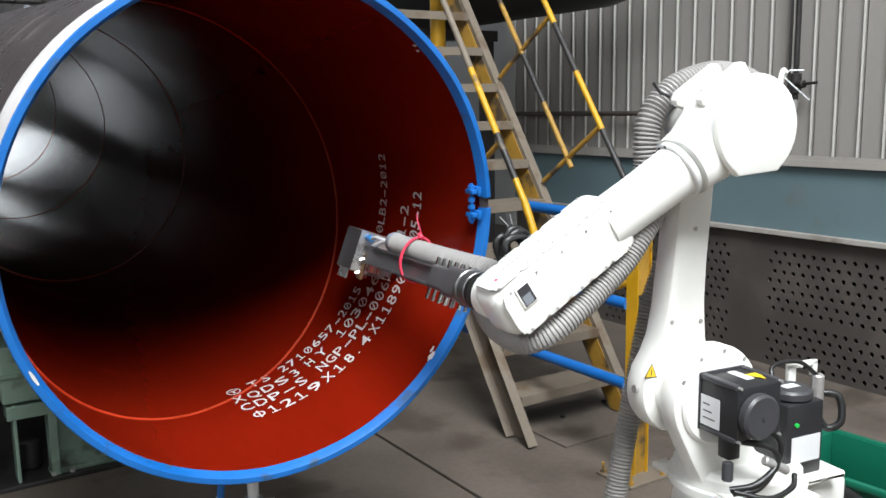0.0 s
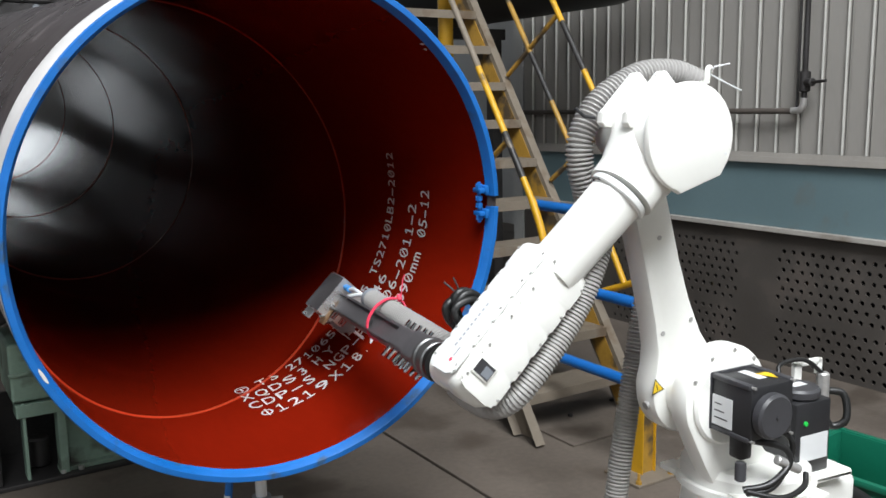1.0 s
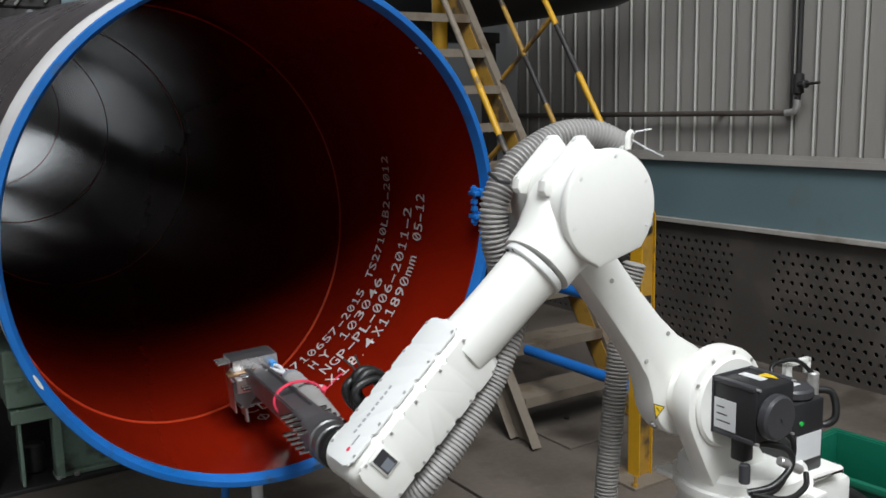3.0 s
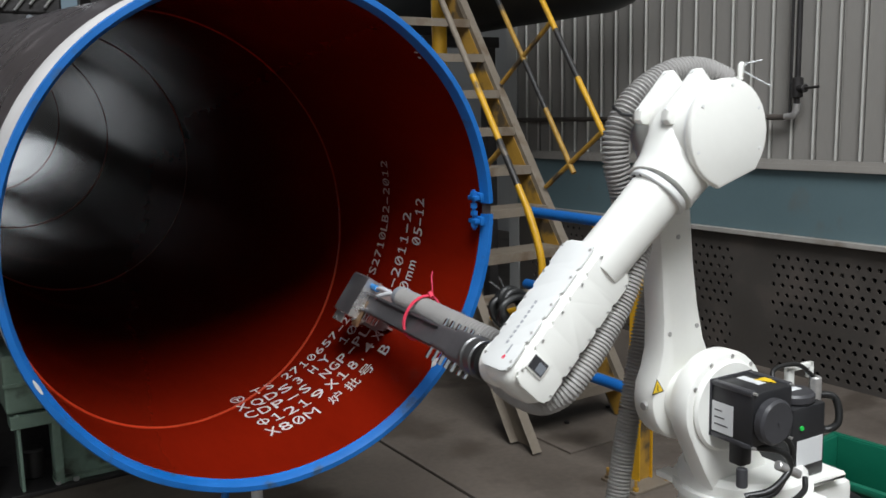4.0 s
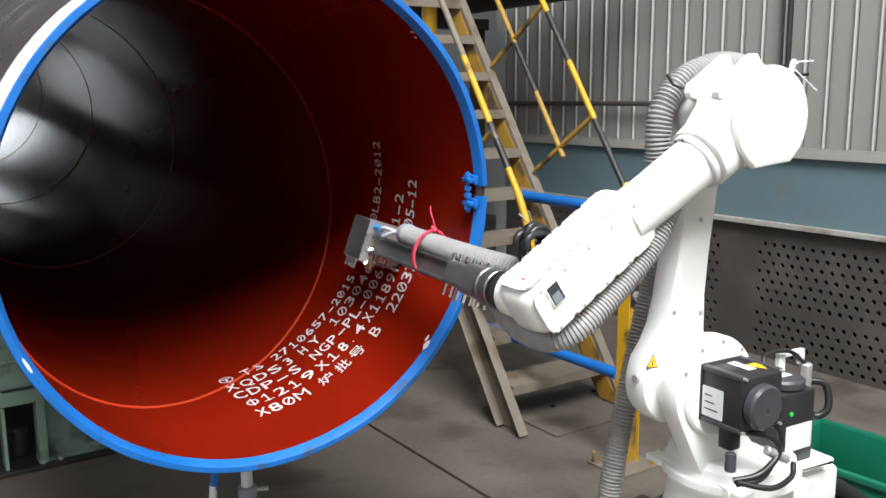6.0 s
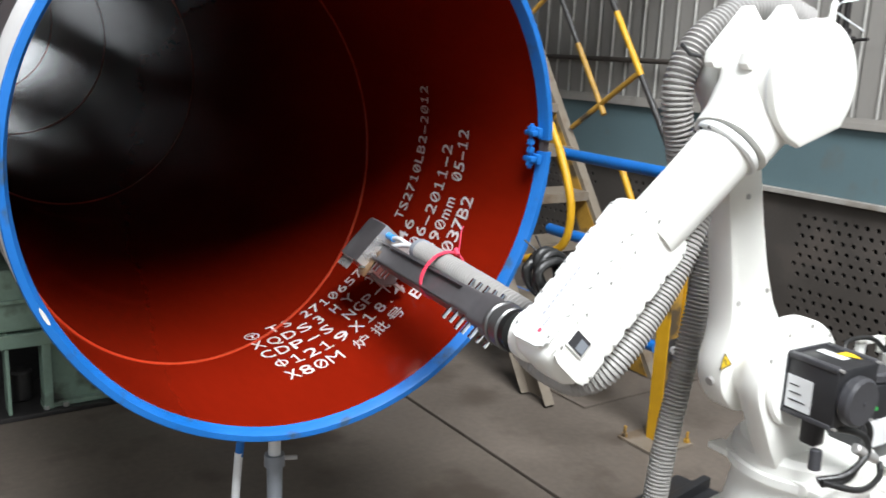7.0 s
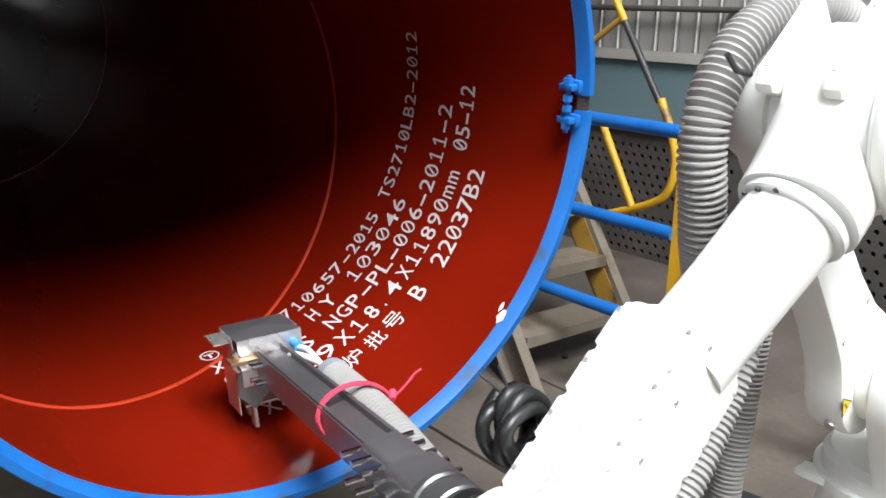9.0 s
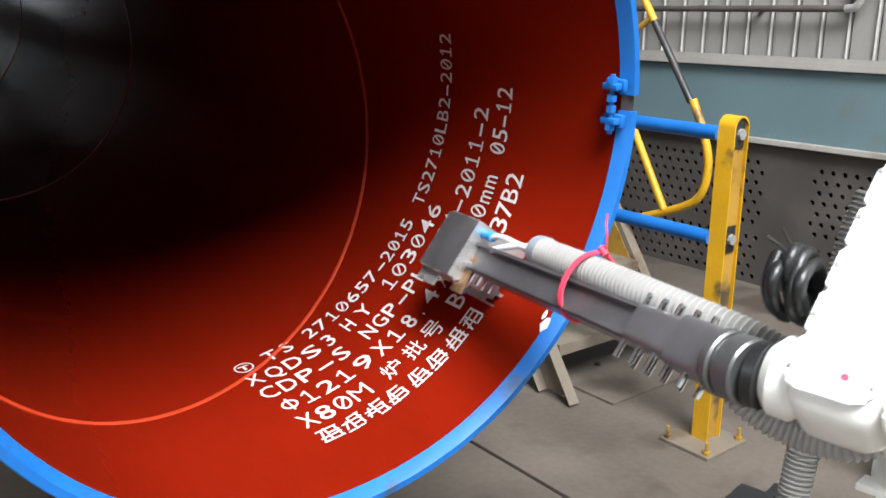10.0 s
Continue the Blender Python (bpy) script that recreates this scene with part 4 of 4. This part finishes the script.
    bolt_row(boom, [(0.708, 0.063, 0.0), (0.726, 0.063, 0.002), (0.714, 0.018, 0.019), (0.722, 0.058, 0.019)], (0, 0.6, 0.8), 0.006, 0.014)
    for k, (x, z) in enumerate(((0.76, -0.13), (0.80, -0.12))):
        part("guide_leg", boxed(x - 0.012, x + 0.012, 0.030, 0.036, z, -0.045), SHEET, boom, "steel guide leg")
    bm = boxed(0.745, 0.84, -0.02, 0.05, -0.086, -0.082)
    part("guide_plate", bm, STEEL, boom)
    for k, y in enumerate((-0.046, -0.020)):
        part("connector", cyl(bmesh.new(), (0.724, y, 0.026 - 0.022 * k), (0.688, y, 0.024 - 0.020 * k), 0.0095, 12), CONN, boom, "blue push-in fitting", smooth=40)
        part("feed_tube", tube(bmesh.new(), smooth_path([(0.69, y, 0.024 - 0.020 * k), (0.66, y - 0.006, 0.024), (0.60, -0.050, 0.018), (0.545, -0.053, 0.012)], 6), 0.006, 8), TUBEW, boom, smooth=60)
    part("sheath_end", cyl(bmesh.new(), (0.555, -0.053, 0.010), (0.52, -0.054, 0.010), 0.029, 20, 0.005), GREYP, boom, "grey sheath end", smooth=40)
    part("boom_conduit", hose([(0.535, -0.053, 0.012), (0.43, -0.052, 0.010), (0.32, -0.051, 0.004), (0.22, -0.051, -0.010), (0.14, -0.052, -0.030), (0.08, -0.054, -0.052), (0.03, -0.052, -0.074), (-0.02, -0.044, -0.095)], 0.0270, depth=0.38), HOSE, boom, "ribbed grey conduit", smooth=50)
    loop = [(0.36 + 0.012 * math.sin(a), -0.026 + 0.060 * math.cos(a), 0.006 + 0.040 * math.sin(a)) for a in np.linspace(0, 2 * math.pi, 28)]
    part("twine", tube(bmesh.new(), loop, 0.0028, 6), PINK, boom, "knotted pink twine", smooth=60)
    part("twine", tube(bmesh.new(), [(p[0] + 0.008, p[1], p[2]) for p in loop], 0.0026, 6), PINK, boom, "knotted pink twine", smooth=60)
    part("twine_end", tube(bmesh.new(), smooth_path([(0.36, -0.086, 0.01), (0.355, -0.11, 0.03), (0.362, -0.128, 0.040), (0.366, -0.142, 0.044)], 6), 0.0018, 6), PINK, boom, smooth=60)
    part("twine_knot", cyl(bmesh.new(), (0.354, -0.084, 0.012), (0.368, -0.092, 0.020), 0.006, 8), PINK, boom, smooth=60)
    # the boom is shorter than its drawing: draw the far half in
    for ob in boom.children:
        for v in ob.data.vertices:
            v.co.x += (LT - 0.799) * min(1.0, max(0.0, (v.co.x - 0.2) / 0.4))
    # hanging conduit from the arm to the floor
    drop = part("hanging_conduit", hose([(0.03, 0.0, -0.02), (0.0, 0.0, 0.25), (-0.012, 0.0, 0.5), (0.0, 0.0, 0.75), (0.02, 0.0, 1.0), (0.04, -0.01, 1.12)], 0.031), HOSED, robot, "dusty ribbed conduit", smooth=50)
    return turret, arm, forearm, boom, drop


TURRET, ARM, FOREARM, BOOM, DROP = build_robot()

# ---- stairs, rails and the wall's fittings ----


def stairs():
    s = empty("steel_stairs", pose(0, 0, 0), label="steep worn beige steel stairs with yellow-black handrails", category="stairs")
    k, xa, xb, y0 = 1.48, 1.60, 2.20, 0.99
    for x, d in ((xa, -1), (xb, 1)):
        # a channel section, sheared along the slope
        sec = [(0, 0), (0.05, 0), (0.05, 0.006), (0.006, 0.006), (0.006, 0.164), (0.05, 0.164), (0.05, 0.17), (0, 0.17)]
        bm = bmesh.new()
        lo = [bm.verts.new((x + d * u, y0 + v + 0.012 / k, 0.012)) for u, v in sec]
        hi = [bm.verts.new((x + d * u, y0 + v + 2.6 / k, 2.6)) for u, v in sec]
        bm.faces.new(lo), bm.faces.new(hi)
        for i in range(8):
            bm.faces.new((lo[i], lo[(i + 1) % 8], hi[(i + 1) % 8], hi[i]))
        part("stringer", bm, STAIR, s)
    part("base_plate", boxed(1.70, 2.42, 0.92, 1.325, 0.0, 0.010, bev=0.002), CONC, s, "dusty base plate")
    for x, y in ((1.93, 1.21), (2.25, 1.26)):
        part("plate_bolt", cyl(bmesh.new(), (x, y, 0.012), (x, y, 0.024), 0.014, 6), DARKST, s)
    for i in range(1, 13):
        z = 0.205 * i
        y = y0 + z / k
        bm = boxed(xa + 0.001, xb - 0.001, y - 0.015, y + 0.175, z - 0.006, z, bev=0.001)
        box(bm, xa + 0.001, xb - 0.001, y - 0.018, y - 0.012, z - 0.045, z, 0.001)
        part("tread", bm, STAIR, s)
    # the far stringer's web is painted yellow under the dirt
    bm = bmesh.new()
    lo, hi = [[bm.verts.new((xb - 0.004 + u, y0 + v + z / k, z)) for u, v in ((0, 0.03), (0.003, 0.03), (0.003, 0.15), (0, 0.15))] for z in (0.02, 2.58)]
    bm.faces.new(lo), bm.faces.new(hi)
    for i in range(4):
        bm.faces.new((lo[i], lo[(i + 1) % 4], hi[(i + 1) % 4], hi[i]))
    part("stringer_web", bm, DIRTY, s, "dirty yellow stringer web")

    def striped(x, y, z, marks, r):
        """A rail up the slope through (y, z); each mark is a height at which a colour begins."""
        for (za, mat), (zb, _) in zip(marks, marks[1:]):
            c, e = [(x, y + (h - z) / k, h) for h in (za, zb)]
            part("rail_length", tube(bmesh.new(), [c, e], r, 12), mat, s, smooth=40)

    striped(xa - 0.02, 1.06, 1.10, [(1.10, YELLOW), (1.20, BLACKP), (1.395, YELLOW), (1.69, STAIR), (2.7, STAIR)], 0.015)
    striped(xb + 0.03, 1.075, 1.10, [(1.09, BLACKP), (1.396, YELLOW), (1.68, BLACKP), (1.93, YELLOW), (2.22, BLACKP), (2.7, BLACKP)], 0.015)
    striped(xb + 0.03, 1.44, 1.116, [(1.20, DIRTY), (1.53, BLACKP), (1.79, DIRTY), (2.1, BLACKP), (2.5, BLACKP)], 0.014)
    for x, mid in ((xa - 0.02, False), (xb + 0.03, True)):
        for y in ((1.28, 1.66, 2.04) if mid else (1.24,)):
            z = 1.12 + (y - 1.08) * k
            part("rail_brace", tube(bmesh.new(), [(x, y, z), (x, y + 0.44, z - 0.30)], 0.013, 10), DIRTY, s, smooth=40)
        # rounded foot of the handrail
        part("rail_bend", tube(bmesh.new(), smooth_path([(x, 1.06, 1.10), (x, 1.00, 0.98), (x, 0.965, 0.86), (x, 0.985, 0.74), (x, 1.07, 0.67), (x, 1.33, 0.57)], 8), 0.017, 12), YELLOW, s, smooth=50)
        if mid:
            part("lower_rail", tube(bmesh.new(), [(x, 1.36, 0.98), (x, 1.16, 0.64)], 0.016, 12), YELLOW, s, smooth=50)


stairs()


def fence():
    f = empty("guard_fence", pose(0, 0, 0), label="guard fence of a yellow channel post with blue tube rails", category="fence")
    arc = [(0.038 * math.cos(a), 1.07 + 0.038 * math.sin(a)) for a in np.linspace(0.0, math.pi, 12)]
    bm = extrude_outline([(-0.036, 0.0), (0.036, 0.0)] + [(x * 0.96, z) for x, z in arc], 0.0, 0.006)
    bmesh.ops.transform(bm, matrix=pose(1.75, 0.525, 0.01), verts=bm.verts)
    part("post_web", bm, DIRTY, f, "dirty yellow web of the post")
    ring = [(-0.038, 0.0)] + arc[::-1] + [(0.038, 0.0)]
    inner = [(x * 0.88, z - (0.006 if z > 1.07 else 0)) for x, z in ring]
    bm = extrude_outline(ring + inner[::-1], -0.012, 0.050)
    bmesh.ops.transform(bm, matrix=pose(1.75, 0.525, 0.01), verts=bm.verts)
    part("post", bm, YELLOW, f, "yellow painted channel post", smooth=40)
    part("base_plate", boxed(1.62, 1.84, 0.44, 0.64, 0.0, 0.012, bev=0.002), STAIR, f)
    for x, y in ((1.64, 0.46), (1.82, 0.46), (1.64, 0.62), (1.82, 0.62)):
        bm = cyl(bmesh.new(), (x, y, 0.012), (x, y, 0.024), 0.013, 6)
        cyl(bm, (x, y, 0.02), (x, y, 0.055), 0.006, 8)
        part("anchor_bolt", bm, DIRTY, f)
    for z, y1 in ((1.06, 1.20), (0.72, 1.25), (0.385, 2.5)):
        part("blue_rail", tube(bmesh.new(), [(1.72, 0.575, z), (1.72, y1, z + 0.005)], 0.024, 16), BLUE2, f, "blue painted tube rail", smooth=40)
        part("bolt_plate", boxed(1.725, 1.775, 0.519, 0.5245, z - 0.045, z + 0.045, bev=0.002), BLACKP, f, "blackened bolt plate")
        part("rail_bolt", cyl(bmesh.new(), (1.75, 0.508, z), (1.75, 0.526, z), 0.018, 8), STEEL, f)


fence()


def post_and_duct():
    p = empty("yellow_column", pose(2.30, 2.84, 0), label="tall yellow painted steel column", category="column")
    part("shaft", tube(bmesh.new(), [(0, 0, 0), (0, 0, 3.6)], 0.048, 20), YELLOW, p, smooth=40)
    part("foot", boxed(-0.09, 0.09, -0.09, 0.09, 0, 0.012, bev=0.002), STAIR, p)
    d = empty("stored_pipe", pose(0, 0, 0), label="dark coated pipe stored on a raised rack", category="pipe")
    part("pipe_body", tube(bmesh.new(), [(2.75, y, 2.40) for y in (1.66, 1.67, 1.70, 1.76, 1.84, 9.0)], [0.20, 0.25, 0.295, 0.33, 0.345, 0.345], 40), BLACKDUCT, d, smooth=35)
    for y in (3.4, 6.5):
        r = empty("pipe_rack", pose(0, 0, 0), label="dark steel rack under the stored pipe", category="rack", group="pipe racks")
        part("cross_beam", boxed(2.35, 3.15, y - 0.05, y + 0.05, 1.98, 2.056, bev=0.003), DARKST, r)
        for x in (2.42, 3.08):
            part("leg", boxed(x - 0.04, x + 0.04, y - 0.04, y + 0.04, 0, 1.98), DARKST, r)


post_and_duct()


def wall_pipe():
    w = empty("wall_pipe", pose(0, 0, 0), label="thin dark steel pipe with a valve along the wall", category="pipe")
    x, z = WX - 0.07, 1.455
    part("run", tube(bmesh.new(), [(x, 1.12, z), (x, 3.52, z)], 0.017, 12), RUST, w, smooth=40)
    part("elbow", tube(bmesh.new(), smooth_path([(x, 1.13, z), (x, 1.085, z + 0.006), (x, 1.065, z + 0.03), (x, 1.06, z + 0.07)], 6), 0.019, 12), STEEL, w, smooth=50)
    part("riser", tube(bmesh.new(), [(x, 1.06, z + 0.06), (x, 1.06, 3.4)], 0.015, 12), DARKST, w, smooth=40)
    part("riser", tube(bmesh.new(), [(x + 0.02, 1.115, z + 0.02), (x + 0.02, 1.115, 3.4)], 0.008, 8), DARKST, w, smooth=40)
    bm = cyl(bmesh.new(), (x, 1.06, z + 0.10), (x, 1.06, z + 0.21), 0.030, 12, 0.006)
    cyl(bm, (x, 1.06, z + 0.15), (x - 0.03, 0.99, z + 0.15), 0.022, 10, 0.004)
    part("valve", bm, DARKST, w, "dark valve body", smooth=40)
    part("valve_handle", tube(bmesh.new(), [(x - 0.03, 1.0, z + 0.15), (x - 0.05, 0.90, z + 0.155)], 0.008, 8), DARKST, w)
    part("end_drop", tube(bmesh.new(), smooth_path([(x, 3.5, z), (x, 3.545, z - 0.01), (x, 3.56, z - 0.05), (x, 3.56, z - 0.12)], 5), 0.017, 10), RUST, w, smooth=50)
    for y in (1.6, 2.6, 3.3):
        part("bracket", boxed(x + 0.008, WX + 0.002, y - 0.01, y + 0.01, z - 0.008, z + 0.008), RUST, w)


wall_pipe()

# ---- under and beside the pipe ----


def support():
    s = empty("pipe_stand", pose(0, 0, 0), label="green steel roller stand under the pipe", category="stand")
    part("sole_plate", boxed(-1.36, 0.62, 1.876, 2.46, 0.0, 0.02, bev=0.004), DARKST, s, "greasy dark sole plate")
    for x, w in ((-0.801, 0.024), (-0.392, 0.007), (-0.251, 0.017)):
        part("upright", boxed(x - w, x + w, 1.899, 1.989, 0.02, 0.352, bev=0.003), GREEN, s)
    part("cross_beam", boxed(-0.42, 0.277, 1.893, 1.994, 0.290, 0.347, bev=0.004), GREEN, s)
    part("cross_beam", boxed(-0.274, 0.277, 1.91, 1.978, 0.02, 0.040, bev=0.003), GREEN, s)
    part("web_plate", boxed(-0.233, 0.254, 1.944, 1.961, 0.040, 0.290), GREEN, s, "green web plate")
    part("inner_plate", boxed(-0.97, -0.06, 2.258, 2.28, 0.02, 0.307), DARKST, s)
    part("side_block", boxed(-0.431, -0.172, 1.899, 2.258, 0.356, 0.60, bev=0.012), GREEN, s)
    part("block_rib", boxed(-0.436, -0.176, 1.885, 1.899, 0.47, 0.485, bev=0.002), GREEN, s)
    for x, sg in ((-0.48, -1), (0.48, 1)):
        part("side_column", boxed(x + sg * 0.10 - 0.09, x + sg * 0.10 + 0.09, 1.887, 2.0, 0.02, 0.86, bev=0.008), DARKST, s, "greasy dark side column")
        part("roller", cyl(bmesh.new(), (x, 2.01, 0.787), (x, 2.26, 0.803), 0.14, 32, 0.01), DARKST, s, "dark support roller", smooth=35)
        part("roller_shaft", cyl(bmesh.new(), (x, 1.95, 0.784), (x, 2.30, 0.805), 0.03, 12), STEEL, s, smooth=40)
    for x in (-0.26, -0.19):
        part("hex_bolt", cyl(bmesh.new(), (x, 1.905, 0.02), (x, 1.905, 0.034), 0.012, 6), STEEL, s)
    part("jack", cyl(bmesh.new(), (-0.33, 2.056, 0.02), (-0.33, 2.056, 0.15), 0.045, 20, 0.01), DARKST, s, smooth=40)
    # stand pipe and water hoses below the pipe mouth
    g = empty("stand_pipe", pose(-0.02, 0.20, 0), label="grey stand pipe with a clamp below the pipe mouth", category="pipe")
    part("lower_tube", tube(bmesh.new(), [(0, 0, 0), (0, 0, 0.50)], 0.019, 16), GREYP, g, smooth=40)
    part("upper_tube", tube(bmesh.new(), [(0, 0, 0.50), (0.0, 0.0, 0.62)], 0.015, 16), LABEL, g, smooth=40)
    part("clamp_collar", cyl(bmesh.new(), (0, 0, 0.475), (0, 0, 0.505), 0.025, 16), GREYP, g, smooth=40)
    part("clamp_screw", cyl(bmesh.new(), (0.02, 0, 0.49), (0.055, -0.01, 0.488), 0.006, 8), STEEL, g)
    part("foot", boxed(-0.06, 0.06, -0.06, 0.06, 0, 0.01), GREYP, g)
    h = empty("water_hose", pose(-0.11, 0.20, 0), label="white hose hanging from a blue coupling", category="hose")
    part("coupling", tube(bmesh.new(), [(0.012, 0, 0.62), (0, 0, 0.52)], 0.010, 12), BLUE, h, smooth=40)
    part("tube", tube(bmesh.new(), smooth_path([(0, 0, 0.53), (-0.01, 0, 0.4), (-0.005, 0.01, 0.2), (0.02, 0.02, 0.02), (0.10, 0.06, 0.012), (0.3, 0.12, 0.012)], 6), 0.010, 12), TUBEW, h, smooth=60)


support()


def left_machinery():
    rnd = random.Random(5)
    for k, (x, y, w, h) in enumerate(((-1.55, 4.2, 0.34, 3.2), (-1.05, 5.6, 0.28, 3.4), (-2.1, 5.0, 0.5, 3.4), (-1.62, 6.6, 0.5, 3.0), (-2.9, 6.2, 0.7, 3.4), (-0.75, 7.6, 0.4, 3.2))):
        c = empty("machine_column", pose(x, y, 0), label="dark greasy machine column with bolted plates", category="machine", group="machine columns")
        part("column_body", boxed(-w / 2, w / 2, -0.15, 0.15, 0, h, bev=0.01), DARKST, c)
        for j in range(4):
            z = 1.0 + 0.5 * j
            part("bracket_plate", boxed(-w / 2 - 0.05, w / 2 + 0.05, -0.19, -0.152, z, z + rnd.uniform(0.06, 0.16), bev=0.004), DARKST if j % 2 else GREYP, c)
        for j in range(3):
            z = 1.2 + 0.55 * j
            part("pipe_stub", tube(bmesh.new(), smooth_path([(-w / 2, -0.2, z), (0.02, -0.30, z + 0.03), (w / 2, -0.24, z + 0.12), (w / 2 + 0.1, -0.2, z + 0.3)], 5), 0.022, 10), STEEL, c, smooth=50)
    b = empty("lattice_girder", pose(0, 0, 0), label="dark steel girder behind the pipe", category="girder")
    part("girder_beam", boxed(-5, -0.5, 4.9, 5.05, 2.25, 2.4, bev=0.004), DARKST, b)
    part("girder_beam", boxed(-5, -0.5, 4.9, 5.05, 1.75, 1.82, bev=0.004), DARKST, b)
    part("girder_beam", boxed(-3.4, 0.95, 9.0, 9.2, 2.62, 3.5, bev=0.01), DARKST, b)
    for x in (-3.4, 0.83):
        part("girder_post", boxed(x, x + 0.12, 9.02, 9.18, 0, 2.63, bev=0.004), DARKST, b)
    for k in range(7):
        part("girder_brace", tube(bmesh.new(), [(-4.6 + 0.6 * k, 4.97, 1.82), (-4.3 + 0.6 * k, 4.97, 2.25)], 0.03, 8), DARKST, b)


    o = empty("overhead_machine", pose(0, 0, 0), label="dark machine frame spanning the pipe with slanting steel rods", category="machine")
    for x in (-1.2, 1.25):
        part("frame_leg", boxed(x - 0.09, x + 0.09, 6.15, 6.45, 0, 2.3, bev=0.006), DARKST, o)
    part("cross_beam", boxed(-1.35, 1.4, 6.2, 6.4, 2.27, 2.42, bev=0.008), DARKST, o)
    part("housing", boxed(-1.3, 0.70, 6.18, 6.6, 2.41, 3.6, bev=0.02), DARKST, o)
    part("housing", boxed(0.93, 1.38, 6.18, 6.6, 2.41, 3.6, bev=0.02), DARKST, o)
    for x, z, n in ((0.16, 2.40, 1.0), (0.23, 2.45, 0.7), (0.33, 2.43, 1.1), (0.45, 2.48, 0.8), (0.56, 2.46, 1.0), (0.02, 2.36, 0.9)):
        part("rod", tube(bmesh.new(), [(x, 6.14, z), (x + 0.20 * n, 6.10, z + 0.26 * n)], 0.012, 8), STEEL, o, smooth=40)
    for x, z in ((0.40, 2.30), (0.44, 2.36), (0.08, 2.32), (0.30, 2.29)):
        part("clamp", cyl(bmesh.new(), (x, 6.2, z), (x, 6.13, z + 0.01), 0.032, 12, 0.006), GREYP, o, smooth=40)


left_machinery()


def beside_robot():
    c = empty("green_crate", pose(2.11, -0.29, 0, 0, 0, -86), label="green plastic crate beside the robot", category="crate")
    bm = boxed(-0.30, 0.30, -0.20, 0.20, 0.0, 0.012)
    for q in ((-0.30, -0.285, -0.20, 0.20), (0.285, 0.30, -0.20, 0.20), (-0.285, 0.285, -0.20, -0.185), (-0.285, 0.285, 0.185, 0.20)):
        box(bm, *q, 0.012, 0.235, 0.003)
    part("tub", bm, GREENBIN, c, smooth=30)
    bm = boxed(-0.315, 0.315, -0.215, -0.19, 0.217, 0.241, bev=0.004)
    box(bm, -0.315, 0.315, 0.19, 0.215, 0.217, 0.241, 0.004)
    box(bm, -0.315, -0.29, -0.19, 0.19, 0.217, 0.241, 0.004)
    box(bm, 0.29, 0.315, -0.19, 0.19, 0.217, 0.241, 0.004)
    part("rim", bm, GREENBIN, c, smooth=30)
    for k in range(3):
        h = tagged(part("power_cable", tube(bmesh.new(), smooth_path([(BX + 0.25, BY + 0.02 + 0.03 * k, 0.46), (BX + 0.40, BY + 0.01 + 0.03 * k, 0.44 - 0.03 * k), (BX + 0.58, BY - 0.08 + 0.02 * k, 0.30 - 0.05 * k), (BX + 0.80, BY - 0.20 - 0.06 * k, 0.06), (BX + 1.5, BY - 0.32 - 0.07 * k, 0.022)], 8), 0.022, 12), RUBBER, smooth=60), label="thick black cable running from the robot base", category="cable", group="robot cables")
    t = empty("cable_tray", pose(1.35, 0.12, 0, 0, 0, 10), label="black steel tray on the floor", category="tray")
    part("tray_base", boxed(-0.22, 0.22, -0.11, 0.11, 0.0, 0.03, bev=0.003), BLACK, t)
    part("tray_bar", boxed(-0.22, 0.22, -0.02, 0.01, 0.03, 0.07, bev=0.003), BLACK, t)


beside_robot()


def motions():
    step = 0.2
    times = [round(step * k, 3) for k in range(51)]
    rows = [(t, robot_poses(t)) for t in times]
    for i, ob in enumerate((TURRET, ARM, FOREARM, BOOM)):
        walk(ob, [(t, r[i]) for t, r in rows])
    # the hanging conduit swings about its place on the floor
    foot = Vector((0.74 - BX, -0.30 - BY, 0.0))
    drops = []
    for t, r in rows:
        top = Vector((0.89 - 0.15 * math.sin(r[5]) - BX, -0.30 - BY, 0.96))
        up = (top - foot).normalized()
        x = Vector((0, 1, 0)).cross(up).normalized()
        drops.append((t, frame_of(foot, x, up.cross(x), up)))
    walk(DROP, drops)
    # each character lies under the lining until the head has passed over it
    fine = [0.05 * k for k in range(201)]
    head = [robot_poses(t)[4] for t in fine]
    for ob, th, t0, t1 in PRINTED:
        when = next((t for t, a in zip(fine, head) if t >= t0 and a > th + 2.0), t1)
        when = min(when, 9.93)
        c, s = math.cos(radians(th)) * 0.006, math.sin(radians(th)) * 0.006
        walk(ob, [(0.0, pose(c, 0, s)), (round(when, 2), pose(c, 0, s)), (round(when + 0.067, 3), pose(0, 0, 0)), (10.1, pose(0, 0, 0))])


motions()
